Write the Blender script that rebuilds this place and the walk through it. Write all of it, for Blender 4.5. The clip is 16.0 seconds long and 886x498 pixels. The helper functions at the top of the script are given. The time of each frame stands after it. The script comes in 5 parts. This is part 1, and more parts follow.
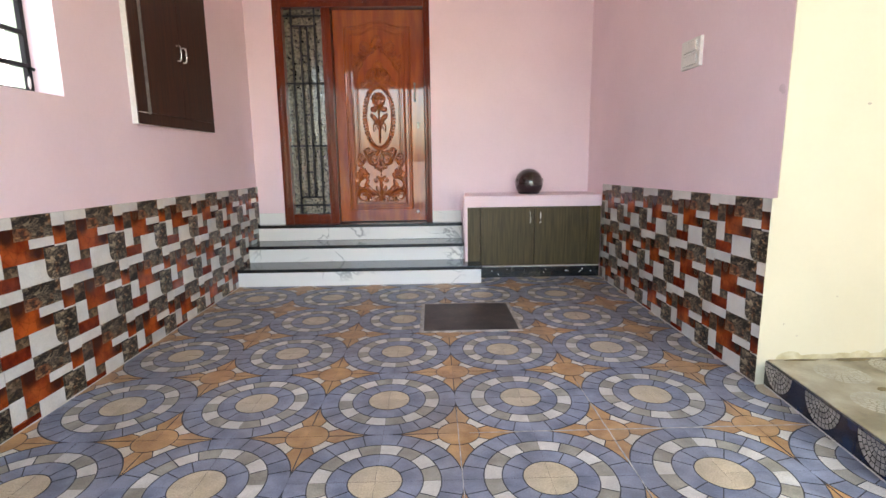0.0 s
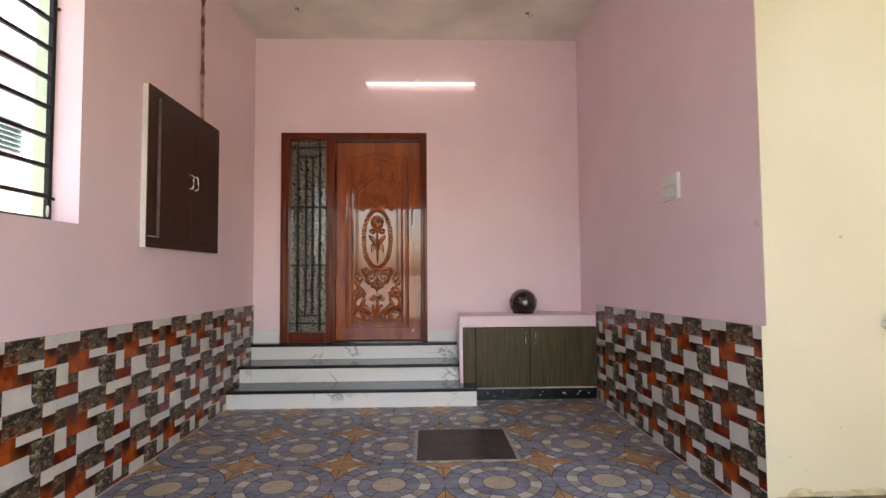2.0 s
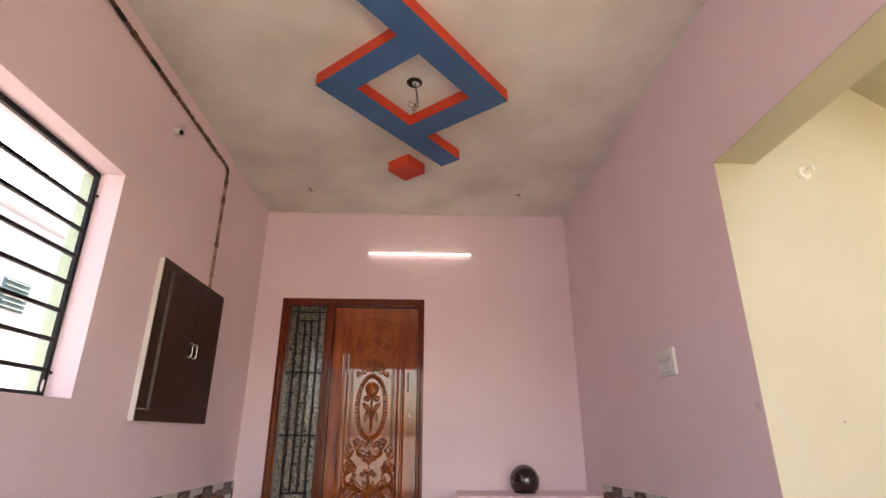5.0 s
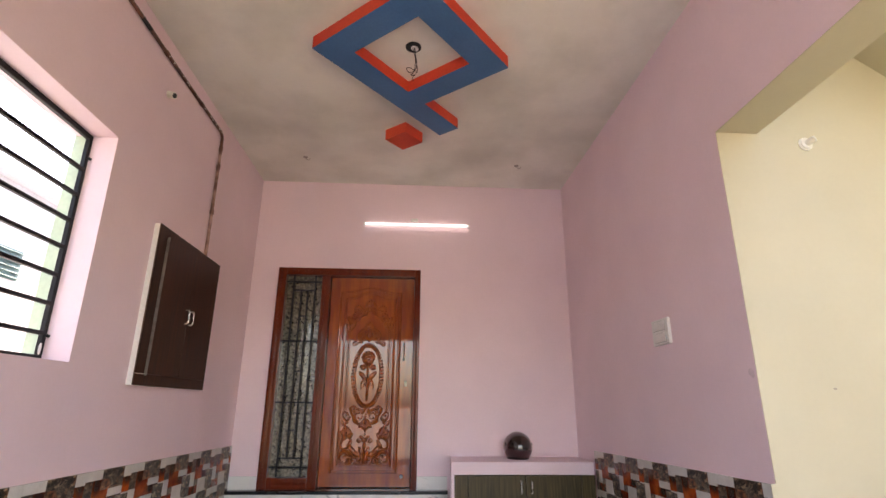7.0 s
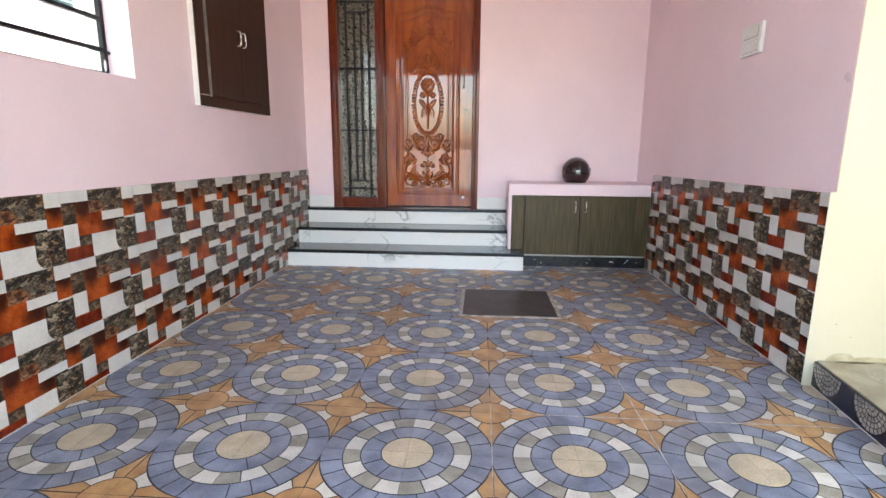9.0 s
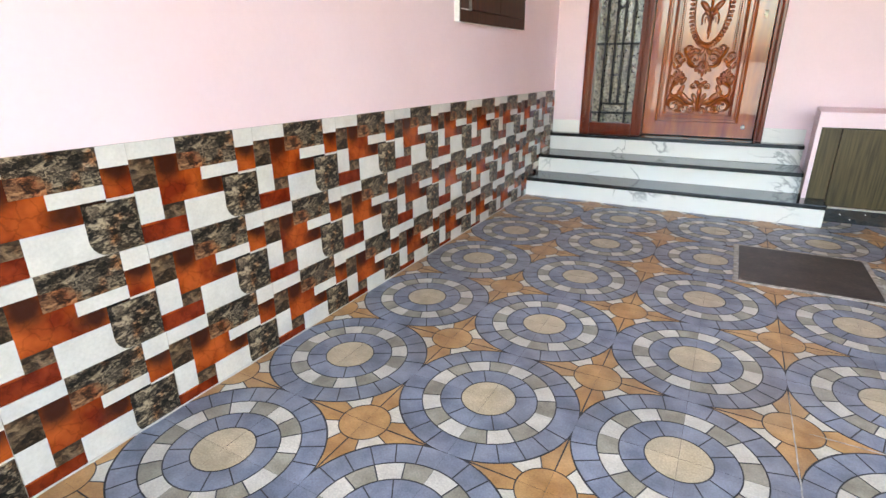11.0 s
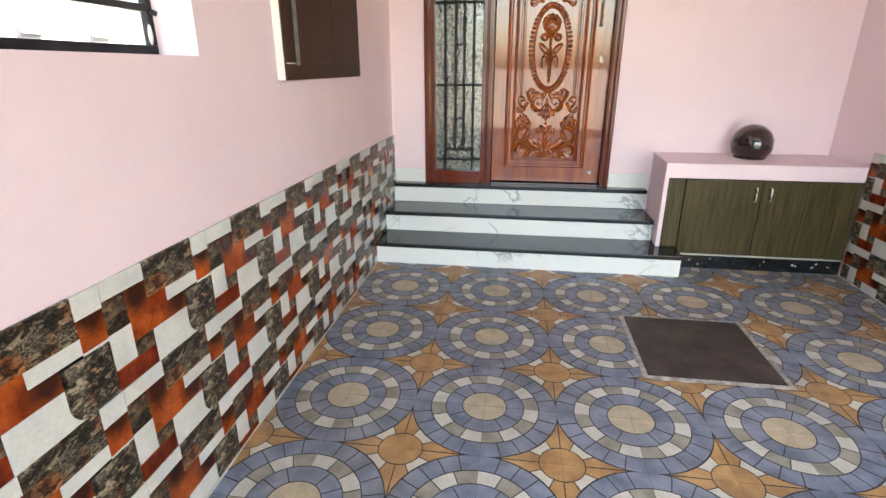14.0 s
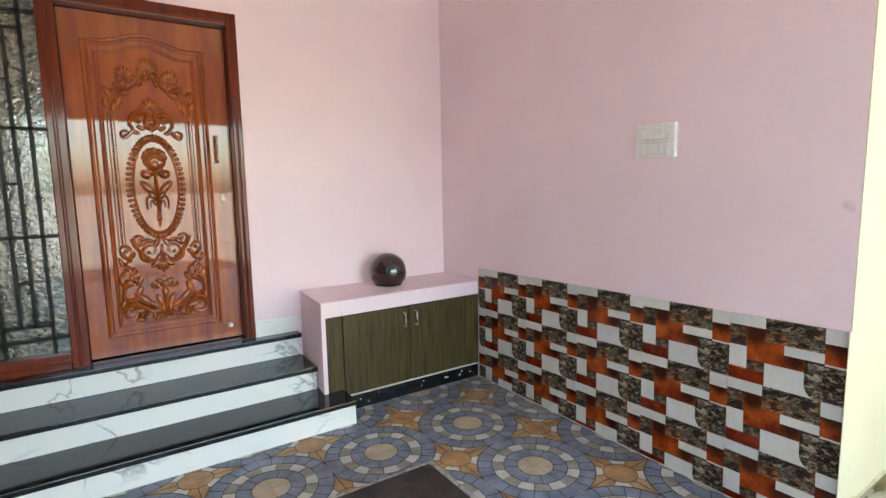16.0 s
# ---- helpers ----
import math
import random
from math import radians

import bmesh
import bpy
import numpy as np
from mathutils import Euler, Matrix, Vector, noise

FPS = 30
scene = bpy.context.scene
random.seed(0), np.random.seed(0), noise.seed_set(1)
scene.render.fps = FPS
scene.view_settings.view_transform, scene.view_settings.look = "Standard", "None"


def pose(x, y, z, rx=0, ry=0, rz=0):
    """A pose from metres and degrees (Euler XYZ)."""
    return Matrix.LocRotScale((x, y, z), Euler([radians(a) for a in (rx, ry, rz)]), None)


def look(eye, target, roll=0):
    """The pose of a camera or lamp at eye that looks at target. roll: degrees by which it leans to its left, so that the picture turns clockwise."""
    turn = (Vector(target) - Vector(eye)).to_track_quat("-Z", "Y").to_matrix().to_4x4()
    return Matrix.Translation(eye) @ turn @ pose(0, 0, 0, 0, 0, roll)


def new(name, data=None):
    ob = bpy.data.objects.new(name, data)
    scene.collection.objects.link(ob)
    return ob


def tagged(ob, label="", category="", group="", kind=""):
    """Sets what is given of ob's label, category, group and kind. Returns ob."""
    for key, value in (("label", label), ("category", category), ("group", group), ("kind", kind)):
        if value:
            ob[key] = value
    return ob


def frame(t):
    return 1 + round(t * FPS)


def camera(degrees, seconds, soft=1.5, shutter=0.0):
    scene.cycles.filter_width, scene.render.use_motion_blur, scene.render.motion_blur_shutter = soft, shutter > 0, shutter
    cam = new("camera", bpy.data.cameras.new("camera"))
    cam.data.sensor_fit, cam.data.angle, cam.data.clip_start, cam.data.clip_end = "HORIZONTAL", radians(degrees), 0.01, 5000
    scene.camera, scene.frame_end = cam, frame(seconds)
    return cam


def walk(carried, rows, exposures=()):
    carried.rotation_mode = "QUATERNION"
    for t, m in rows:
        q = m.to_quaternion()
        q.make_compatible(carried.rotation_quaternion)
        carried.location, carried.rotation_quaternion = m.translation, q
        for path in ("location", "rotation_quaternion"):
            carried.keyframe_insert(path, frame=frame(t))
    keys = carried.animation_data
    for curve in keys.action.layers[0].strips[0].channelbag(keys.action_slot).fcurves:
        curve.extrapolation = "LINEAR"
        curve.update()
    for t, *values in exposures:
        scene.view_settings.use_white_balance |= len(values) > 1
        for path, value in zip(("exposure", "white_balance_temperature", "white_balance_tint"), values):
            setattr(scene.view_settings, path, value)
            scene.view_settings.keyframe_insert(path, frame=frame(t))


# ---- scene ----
cam = camera(82.2, 16.0)
PATH = [
    (0, (0.817, -2.184, 1.082), (0.856, -0.214, 0.737), -0.8),
    (0.5, (0.826, -2.194, 1.093), (0.873, -0.203, 0.904), -0.5),
    (1, (0.826, -2.201, 1.11), (0.878, -0.203, 1.035), -0.5),
    (1.5, (0.823, -2.212, 1.127), (0.88, -0.213, 1.136), -0.4),
    (2, (0.819, -2.224, 1.141), (0.881, -0.228, 1.239), -0.4),
    (2.5, (0.821, -2.233, 1.159), (0.883, -0.244, 1.356), -0.4),
    (3, (0.81, -2.245, 1.181), (0.879, -0.269, 1.479), -0.3),
    (3.5, (0.808, -2.264, 1.193), (0.879, -0.301, 1.573), -0.3),
    (4, (0.805, -2.283, 1.211), (0.875, -0.347, 1.707), -0.2),
    (4.5, (0.802, -2.299, 1.23), (0.878, -0.39, 1.822), 0.1),
    (5, (0.787, -2.307, 1.237), (0.868, -0.431, 1.927), 0.1),
    (5.2, (0.785, -2.318, 1.249), (0.868, -0.454, 1.97), 0.1),
    (7.3, (0.763, -2.271, 1.191), (0.87, -0.342, 1.709), 0.5),
    (7.5, (0.822, -2.262, 1.179), (0.909, -0.296, 1.538), 0.4),
    (8, (0.814, -2.235, 1.125), (0.916, -0.238, 1.076), 0.5),
    (8.5, (0.844, -2.223, 1.071), (0.946, -0.246, 0.791), 0.4),
    (9, (0.843, -2.232, 1.068), (0.703, -0.275, 0.678), 0.4),
    (9.5, (0.79, -2.257, 1.065), (0.317, -0.359, 0.65), -0.6),
    (9.7, (0.767, -2.262, 1.051), (0.117, -0.42, 0.624), -1.1),
    (10, (0.717, -2.244, 1.038), (-0.108, -0.482, 0.575), -1.1),
    (10.2, (0.678, -2.196, 1.029), (-0.22, -0.48, 0.533), -0.9),
    (12.3, (0.506, -1.67, 1.269), (-0.348, -0.181, 0.242), -2.3),
    (12.5, (0.473, -1.644, 1.288), (-0.375, -0.173, 0.231), -3.0),
    (13, (0.231, -1.544, 1.308), (-0.408, 0.038, 0.264), 0.7),
    (13.5, (0.123, -1.415, 1.331), (-0.29, 0.315, 0.418), 0.7),
    (14, (0.077, -1.228, 1.369), (-0.185, 0.636, 0.695), 0.0),
    (14.2, (0.078, -1.17, 1.4), (-0.148, 0.73, 0.818), -0.6),
    (14.5, (0.017, -1.074, 1.421), (-0.085, 0.861, 0.927), -1.3),
    (15, (-0.073, -0.936, 1.452), (0.229, 1.017, 1.146), -2.3),
    (15.3, (-0.075, -0.866, 1.466), (0.465, 1.041, 1.198), -2.1),
    (15.5, (-0.030, -0.816, 1.467), (0.645, 1.049, 1.213), -1.9),
    (16, (0.032, -0.640, 1.472), (1.126, 1.015, 1.228), -1.1),
]
LIGHT = [(0, 3.94, 7750, 12), (1, 3.63, 8100, 15), (2.5, 3.36, 8400, 17), (5, 3.31, 8600, 20), (7.5, 3.33, 7850, 19), (8, 3.55, 7550, 17), (8.5, 3.82, 7350, 14), (9.5, 4.15, 7450, 7), (10.1, 4.16, 7450, 6),
         (12.5, 4.52, 8050, 8), (13.5, 4.54, 8000, 7), (14, 4.22, 7750, 5), (14.6, 4.08, 7750, 5), (15.1, 4.24, 7400, 1), (15.5, 4.44, 7250, -3), (16, 4.10, 7300, 0)]
walk(cam, [(t, look(eye, target, roll)) for t, eye, target, roll in PATH], LIGHT)
# world, sun and lamps
SUN_UP, SUN_TURN = radians(58), radians(14)
world = bpy.data.worlds.new("sky")
scene.world = world
world.use_nodes = True
wn = world.node_tree
sky = wn.nodes.new("ShaderNodeTexSky")
sky.sky_type, sky.sun_disc = "NISHITA", False
sky.sun_elevation, sky.sun_rotation = SUN_UP, SUN_TURN
sky.air_density, sky.dust_density = 1.0, 3.0
wn.links.new(sky.outputs[0], wn.nodes["Background"].inputs[0])
wn.nodes["Background"].inputs[1].default_value = 0.15
sun_data = bpy.data.lights.new("sun", "SUN")
sun_data.energy, sun_data.angle, sun_data.color = 4.0, radians(0.6), (1.0, 0.95, 0.87)
sun = new("sun", sun_data)
sun_way = Vector((math.sin(SUN_TURN) * math.cos(SUN_UP), math.cos(SUN_TURN) * math.cos(SUN_UP), math.sin(SUN_UP)))
sun.matrix_world = look(sun_way * 40, (0, 0, 0))


# ---- materials ----
def surface(name, dark, light, scale=4.0, rough=0.5, bump=0.1, grain=60.0, metal=0.0, coat=0.0, stretch=(1, 1, 1),
            detail=6.0, spread=0.12, contrast=(0.35, 0.65), fleck=0.0, gloss_spread=0.1, coat_rough=0.05, dust=None):
    """Two tones mixed by broad stains, fine grain on top, a shift for each piece, relief and uneven gloss."""
    m = bpy.data.materials.new(name)
    m.use_nodes = True
    t = m.node_tree
    n, link = t.nodes, t.links
    b = n["Principled BSDF"]
    geo = n.new("ShaderNodeNewGeometry")
    mp = n.new("ShaderNodeMapping")
    mp.inputs["Scale"].default_value = stretch
    link.new(geo.outputs["Position"], mp.inputs["Vector"])
    broad = n.new("ShaderNodeTexNoise")
    broad.inputs["Scale"].default_value, broad.inputs["Detail"].default_value = scale, detail
    fine = n.new("ShaderNodeTexNoise")
    fine.inputs["Scale"].default_value, fine.inputs["Detail"].default_value = grain, 4.0
    for q in (broad, fine):
        link.new(mp.outputs[0], q.inputs["Vector"])
    ramp = n.new("ShaderNodeMapRange")
    ramp.inputs[1].default_value, ramp.inputs[2].default_value = contrast
    link.new(broad.outputs[0], ramp.inputs[0])
    mix = n.new("ShaderNodeMix")
    mix.data_type = "RGBA"
    mix.inputs["A"].default_value, mix.inputs["B"].default_value = (*dark, 1), (*light, 1)
    link.new(ramp.outputs[0], mix.inputs["Factor"])
    info = n.new("ShaderNodeObjectInfo")
    shift = n.new("ShaderNodeMapRange")
    shift.inputs[3].default_value, shift.inputs[4].default_value = 1 - spread, 1 + spread
    link.new(info.outputs["Random"], shift.inputs[0])
    speck = n.new("ShaderNodeMapRange")
    speck.inputs[1].default_value, speck.inputs[2].default_value = 0.3, 0.7
    speck.inputs[3].default_value, speck.inputs[4].default_value = 1 - 0.06 - fleck, 1 + 0.06 + fleck
    link.new(fine.outputs[0], speck.inputs[0])
    times = n.new("ShaderNodeMath")
    times.operation = "MULTIPLY"
    link.new(shift.outputs[0], times.inputs[0])
    link.new(speck.outputs[0], times.inputs[1])
    hsv = n.new("ShaderNodeHueSaturation")
    link.new(mix.outputs["Result"], hsv.inputs["Color"])
    link.new(times.outputs[0], hsv.inputs["Value"])
    link.new(hsv.outputs[0], b.inputs["Base Color"])
    if dust:
        film = n.new("ShaderNodeTexNoise")
        film.inputs["Scale"].default_value, film.inputs["Detail"].default_value = 1.7, 9.0
        film.inputs["Roughness"].default_value = 0.62
        link.new(geo.outputs["Position"], film.inputs["Vector"])
        lim = n.new("ShaderNodeMapRange")
        lim.inputs[1].default_value, lim.inputs[2].default_value = 0.42, 0.72
        lim.inputs[4].default_value = 0.38
        link.new(film.outputs[0], lim.inputs[0])
        over = n.new("ShaderNodeMix")
        over.data_type = "RGBA"
        over.inputs["B"].default_value = (*dust, 1)
        link.new(lim.outputs[0], over.inputs["Factor"])
        link.new(hsv.outputs[0], over.inputs["A"])
        link.new(over.outputs["Result"], b.inputs["Base Color"])
    r = n.new("ShaderNodeMapRange")
    r.inputs[3].default_value, r.inputs[4].default_value = max(rough - gloss_spread * rough, 0.02), min(rough + gloss_spread, 1)
    link.new(broad.outputs[0], r.inputs[0])
    link.new(r.outputs[0], b.inputs["Roughness"])
    b.inputs["Metallic"].default_value = metal
    b.inputs["Coat Weight"].default_value = coat
    b.inputs["Coat Roughness"].default_value = coat_rough
    if bump:
        bp = n.new("ShaderNodeBump")
        bp.inputs["Strength"].default_value, bp.inputs["Distance"].default_value = bump, 0.004
        link.new(fine.outputs[0], bp.inputs["Height"])
        link.new(bp.outputs[0], b.inputs["Normal"])
    return m


def rock(name, dark, mid, light, scale, rough=0.3):
    """Printed rubble stone, alike on every tile: folded ledges with dark crevices and rusty or pale crests."""
    m = surface(name, dark, light, scale, rough, 0.15, 90.0, spread=0.06)
    t = m.node_tree
    n, link = t.nodes, t.links
    b = n["Principled BSDF"]
    at_tile = n.new("ShaderNodeTexCoord")
    lean = n.new("ShaderNodeMapping")
    lean.inputs["Rotation"].default_value = (0, 0.35, 0)
    lean.inputs["Scale"].default_value = (1.0, 1.0, 1.9)
    link.new(at_tile.outputs["Object"], lean.inputs["Vector"])
    wob = n.new("ShaderNodeTexNoise")
    wob.inputs["Scale"].default_value, wob.inputs["Detail"].default_value = scale * 1.4, 6
    link.new(lean.outputs[0], wob.inputs["Vector"])
    add = n.new("ShaderNodeMixRGB")
    add.blend_type, add.inputs[0].default_value = "ADD", 0.10
    link.new(lean.outputs[0], add.inputs[1])
    link.new(wob.outputs["Color"], add.inputs[2])
    fold = n.new("ShaderNodeTexNoise")
    fold.inputs["Scale"].default_value, fold.inputs["Detail"].default_value = scale, 9
    fold.inputs["Roughness"].default_value, fold.inputs["Distortion"].default_value = 0.66, 0.8
    link.new(add.outputs[0], fold.inputs["Vector"])
    ramp = n.new("ShaderNodeValToRGB")
    e = ramp.color_ramp.elements
    e[0].position, e[0].color = 0.42, (*dark, 1)
    e[1].position, e[1].color = 0.63, (*light, 1)
    k = e.new(0.50)
    k.color = (*mid, 1)
    link.new(fold.outputs[0], ramp.inputs[0])
    rusty = n.new("ShaderNodeTexNoise")
    rusty.inputs["Scale"].default_value, rusty.inputs["Detail"].default_value = scale * 0.5, 4
    link.new(at_tile.outputs["Object"], rusty.inputs["Vector"])
    lim = n.new("ShaderNodeMapRange")
    lim.inputs[1].default_value, lim.inputs[2].default_value = 0.52, 0.64
    link.new(rusty.outputs[0], lim.inputs[0])
    tint = n.new("ShaderNodeMix")
    tint.data_type, tint.blend_type = "RGBA", "MULTIPLY"
    tint.inputs["B"].default_value = (1.35, 0.72, 0.42, 1)
    link.new(lim.outputs[0], tint.inputs["Factor"])
    link.new(ramp.outputs[0], tint.inputs["A"])
    link.new(tint.outputs["Result"], b.inputs["Base Color"])
    relief = n.new("ShaderNodeBump")
    relief.inputs["Strength"].default_value, relief.inputs["Distance"].default_value = 0.35, 0.006
    link.new(fold.outputs[0], relief.inputs["Height"])
    link.new(relief.outputs[0], b.inputs["Normal"])
    return m


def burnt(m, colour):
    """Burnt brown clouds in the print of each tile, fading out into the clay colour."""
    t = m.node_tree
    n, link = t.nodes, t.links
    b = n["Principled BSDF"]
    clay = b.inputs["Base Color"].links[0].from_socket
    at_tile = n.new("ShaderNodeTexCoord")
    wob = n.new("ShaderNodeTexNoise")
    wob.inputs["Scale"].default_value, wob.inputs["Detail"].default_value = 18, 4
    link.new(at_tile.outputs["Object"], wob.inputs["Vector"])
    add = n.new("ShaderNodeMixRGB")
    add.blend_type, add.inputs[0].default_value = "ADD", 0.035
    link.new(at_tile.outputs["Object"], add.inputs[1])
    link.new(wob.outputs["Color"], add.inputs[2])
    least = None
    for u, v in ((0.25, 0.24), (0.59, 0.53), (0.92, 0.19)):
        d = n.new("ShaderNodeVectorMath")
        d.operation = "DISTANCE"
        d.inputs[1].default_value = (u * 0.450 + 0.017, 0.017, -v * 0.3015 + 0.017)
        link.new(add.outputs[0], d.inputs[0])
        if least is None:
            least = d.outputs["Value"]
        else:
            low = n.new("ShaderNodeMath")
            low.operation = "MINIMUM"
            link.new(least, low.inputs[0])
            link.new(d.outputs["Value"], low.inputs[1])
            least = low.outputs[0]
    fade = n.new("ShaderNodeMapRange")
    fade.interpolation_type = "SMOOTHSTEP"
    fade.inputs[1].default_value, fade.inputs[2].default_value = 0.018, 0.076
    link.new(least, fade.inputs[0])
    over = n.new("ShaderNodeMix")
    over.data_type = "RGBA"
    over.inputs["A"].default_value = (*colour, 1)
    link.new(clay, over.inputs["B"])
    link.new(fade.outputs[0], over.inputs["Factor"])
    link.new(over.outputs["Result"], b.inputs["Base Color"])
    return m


def cracked(m, scale, depth):
    """Fine dark crack lines over a printed clay face."""
    t = m.node_tree
    n, link = t.nodes, t.links
    b = n["Principled BSDF"]
    colour = b.inputs["Base Color"].links[0].from_socket
    at_tile = n.new("ShaderNodeTexCoord")
    wob = n.new("ShaderNodeTexNoise")
    wob.inputs["Scale"].default_value = scale * 2
    link.new(at_tile.outputs["Object"], wob.inputs["Vector"])
    add = n.new("ShaderNodeMixRGB")
    add.blend_type, add.inputs[0].default_value = "ADD", 0.03
    link.new(at_tile.outputs["Object"], add.inputs[1])
    link.new(wob.outputs["Color"], add.inputs[2])
    cell = n.new("ShaderNodeTexVoronoi")
    cell.feature = "DISTANCE_TO_EDGE"
    cell.inputs["Scale"].default_value = scale
    link.new(add.outputs[0], cell.inputs["Vector"])
    lim = n.new("ShaderNodeMapRange")
    lim.inputs[2].default_value, lim.inputs[3].default_value = 0.06, 1 - depth
    link.new(cell.outputs["Distance"], lim.inputs[0])
    over = n.new("ShaderNodeHueSaturation")
    link.new(colour, over.inputs["Color"])
    link.new(lim.outputs[0], over.inputs["Value"])
    link.new(over.outputs[0], b.inputs["Base Color"])
    return m


def marble(name, base, vein, scale=1.6):
    m = surface(name, base, base, 3.0, 0.12, 0.0, 80.0, spread=0.0)
    t = m.node_tree
    n, link = t.nodes, t.links
    b = n["Principled BSDF"]
    geo = n.new("ShaderNodeNewGeometry")
    w = n.new("ShaderNodeTexNoise")
    w.inputs["Scale"].default_value, w.inputs["Detail"].default_value = scale, 4
    w.inputs["Distortion"].default_value = 1.4
    link.new(geo.outputs["Position"], w.inputs["Vector"])
    ramp = n.new("ShaderNodeValToRGB")
    e = ramp.color_ramp.elements
    e[0].position, e[0].color = 0.484, (*base, 1)
    e[1].position, e[1].color = 0.516, (*base, 1)
    e.new(0.5).color = (*vein, 1)
    link.new(w.outputs[0], ramp.inputs[0])
    patch = n.new("ShaderNodeTexNoise")
    patch.inputs["Scale"].default_value = 2.3
    link.new(geo.outputs["Position"], patch.inputs["Vector"])
    lim = n.new("ShaderNodeMapRange")
    lim.inputs[1].default_value, lim.inputs[2].default_value = 0.50, 0.60
    link.new(patch.outputs[0], lim.inputs[0])
    mix = n.new("ShaderNodeMix")
    mix.data_type = "RGBA"
    mix.inputs["A"].default_value = (*base, 1)
    link.new(ramp.outputs[0], mix.inputs["B"])
    link.new(lim.outputs[0], mix.inputs["Factor"])
    link.new(mix.outputs["Result"], b.inputs["Base Color"])
    return m


def glowing(name, colour, strength):
    m = bpy.data.materials.new(name)
    m.use_nodes = True
    b = m.node_tree.nodes["Principled BSDF"]
    b.inputs["Base Color"].default_value = (*colour, 1)
    b.inputs["Emission Color"].default_value = (*colour, 1)
    b.inputs["Emission Strength"].default_value = strength
    return m


def pebbled_glass(name):
    """Dark obscured glass with a glossy, lumpy face that breaks up what it mirrors."""
    m = surface(name, (0.040, 0.037, 0.026), (0.15, 0.138, 0.096), 40, 0.03, 0.0, 70, spread=0.0)
    n, link = m.node_tree.nodes, m.node_tree.links
    b = n["Principled BSDF"]
    b.inputs["IOR"].default_value = 2.0
    geo = n.new("ShaderNodeNewGeometry")
    warp = n.new("ShaderNodeTexNoise")
    warp.inputs["Scale"].default_value = 22
    link.new(geo.outputs["Position"], warp.inputs["Vector"])
    add = n.new("ShaderNodeMixRGB")
    add.blend_type, add.inputs[0].default_value = "ADD", 0.05
    link.new(geo.outputs["Position"], add.inputs[1])
    link.new(warp.outputs["Color"], add.inputs[2])
    cell = n.new("ShaderNodeTexVoronoi")
    cell.feature = "SMOOTH_F1"
    cell.inputs["Scale"].default_value = 52
    link.new(add.outputs[0], cell.inputs["Vector"])
    top = n.new("ShaderNodeMapRange")
    top.inputs[1].default_value, top.inputs[2].default_value = 0.30, 0.52
    link.new(cell.outputs["Distance"], top.inputs[0])
    bp = n.new("ShaderNodeBump")
    bp.inputs["Strength"].default_value, bp.inputs["Distance"].default_value = 0.28, 0.0025
    link.new(top.outputs[0], bp.inputs["Height"])
    link.new(bp.outputs[0], b.inputs["Normal"])
    return m


PINK = surface("pink_wall_paint", (0.825, 0.650, 0.700), (0.880, 0.700, 0.748), 1.3, 0.55, 0.03, 45, spread=0.0, fleck=-0.05)
CREAM = surface("cream_wall_paint", (0.475, 0.442, 0.322), (0.525, 0.490, 0.362), 1.4, 0.65, 0.04, 40, spread=0.0, fleck=-0.05)
PLASTER = surface("ceiling_plaster", (0.65, 0.63, 0.55), (0.87, 0.85, 0.77), 1.5, 0.9, 0.1, 30, spread=0.0, detail=7, fleck=-0.05, contrast=(0.28, 0.62))
WHITEWASH = surface("white_wall_paint", (0.56, 0.58, 0.61), (0.63, 0.65, 0.68), 1.2, 0.8, 0.1, 40, spread=0.0)
PALE_GREEN = surface("pale_green_paint", (0.46, 0.58, 0.42), (0.52, 0.64, 0.47), 1.5, 0.7, 0.1, 40, spread=0.0)
BLUE_PAINT = surface("blue_ceiling_paint", (0.045, 0.14, 0.30), (0.06, 0.17, 0.35), 3, 0.6, 0.1, 60, spread=0.0)
RED_PAINT = surface("orange_red_paint", (0.62, 0.05, 0.025), (0.70, 0.075, 0.03), 3, 0.6, 0.1, 60, spread=0.0)
GRANITE = surface("black_granite", (0.006, 0.007, 0.008), (0.014, 0.015, 0.017), 20, 0.08, 0.0, 300, spread=0.0, fleck=0.2, gloss_spread=0.02)
MARBLE = marble("veined_white_marble", (0.80, 0.80, 0.78), (0.36, 0.37, 0.37))
WOOD = surface("varnished_teak", (0.18, 0.018, 0.001), (0.41, 0.084, 0.002), 4, 0.35, 0.03, 22, coat=1.0, contrast=(0.25, 0.75), fleck=-0.02, stretch=(5, 5, 0.6), spread=0.0, coat_rough=0.03)
FRAME_WOOD = surface("red_stained_frame_wood", (0.078, 0.007, 0.001), (0.165, 0.020, 0.002), 4, 0.28, 0.03, 22, coat=0.6, contrast=(0.25, 0.75), fleck=-0.02, stretch=(5, 5, 0.6), spread=0.05, coat_rough=0.08)
CARVED_WOOD = surface("carved_teak", (0.20, 0.024, 0.001), (0.42, 0.092, 0.003), 14, 0.35, 0.05, 60, coat=1.0, contrast=(0.25, 0.75), fleck=-0.02, spread=0.04, coat_rough=0.03)
for m_, ior in ((WOOD, 1.62), (FRAME_WOOD, 1.52), (CARVED_WOOD, 1.6)):
    m_.node_tree.nodes["Principled BSDF"].inputs["Coat IOR"].default_value = ior
    m_.node_tree.nodes["Principled BSDF"].inputs["Specular IOR Level"].default_value = 0.1
LAMINATE = surface("olive_brown_laminate", (0.038, 0.029, 0.012), (0.092, 0.068, 0.030), 9, 0.34, 0.03, 26, stretch=(7, 7, 0.35), spread=0.06)
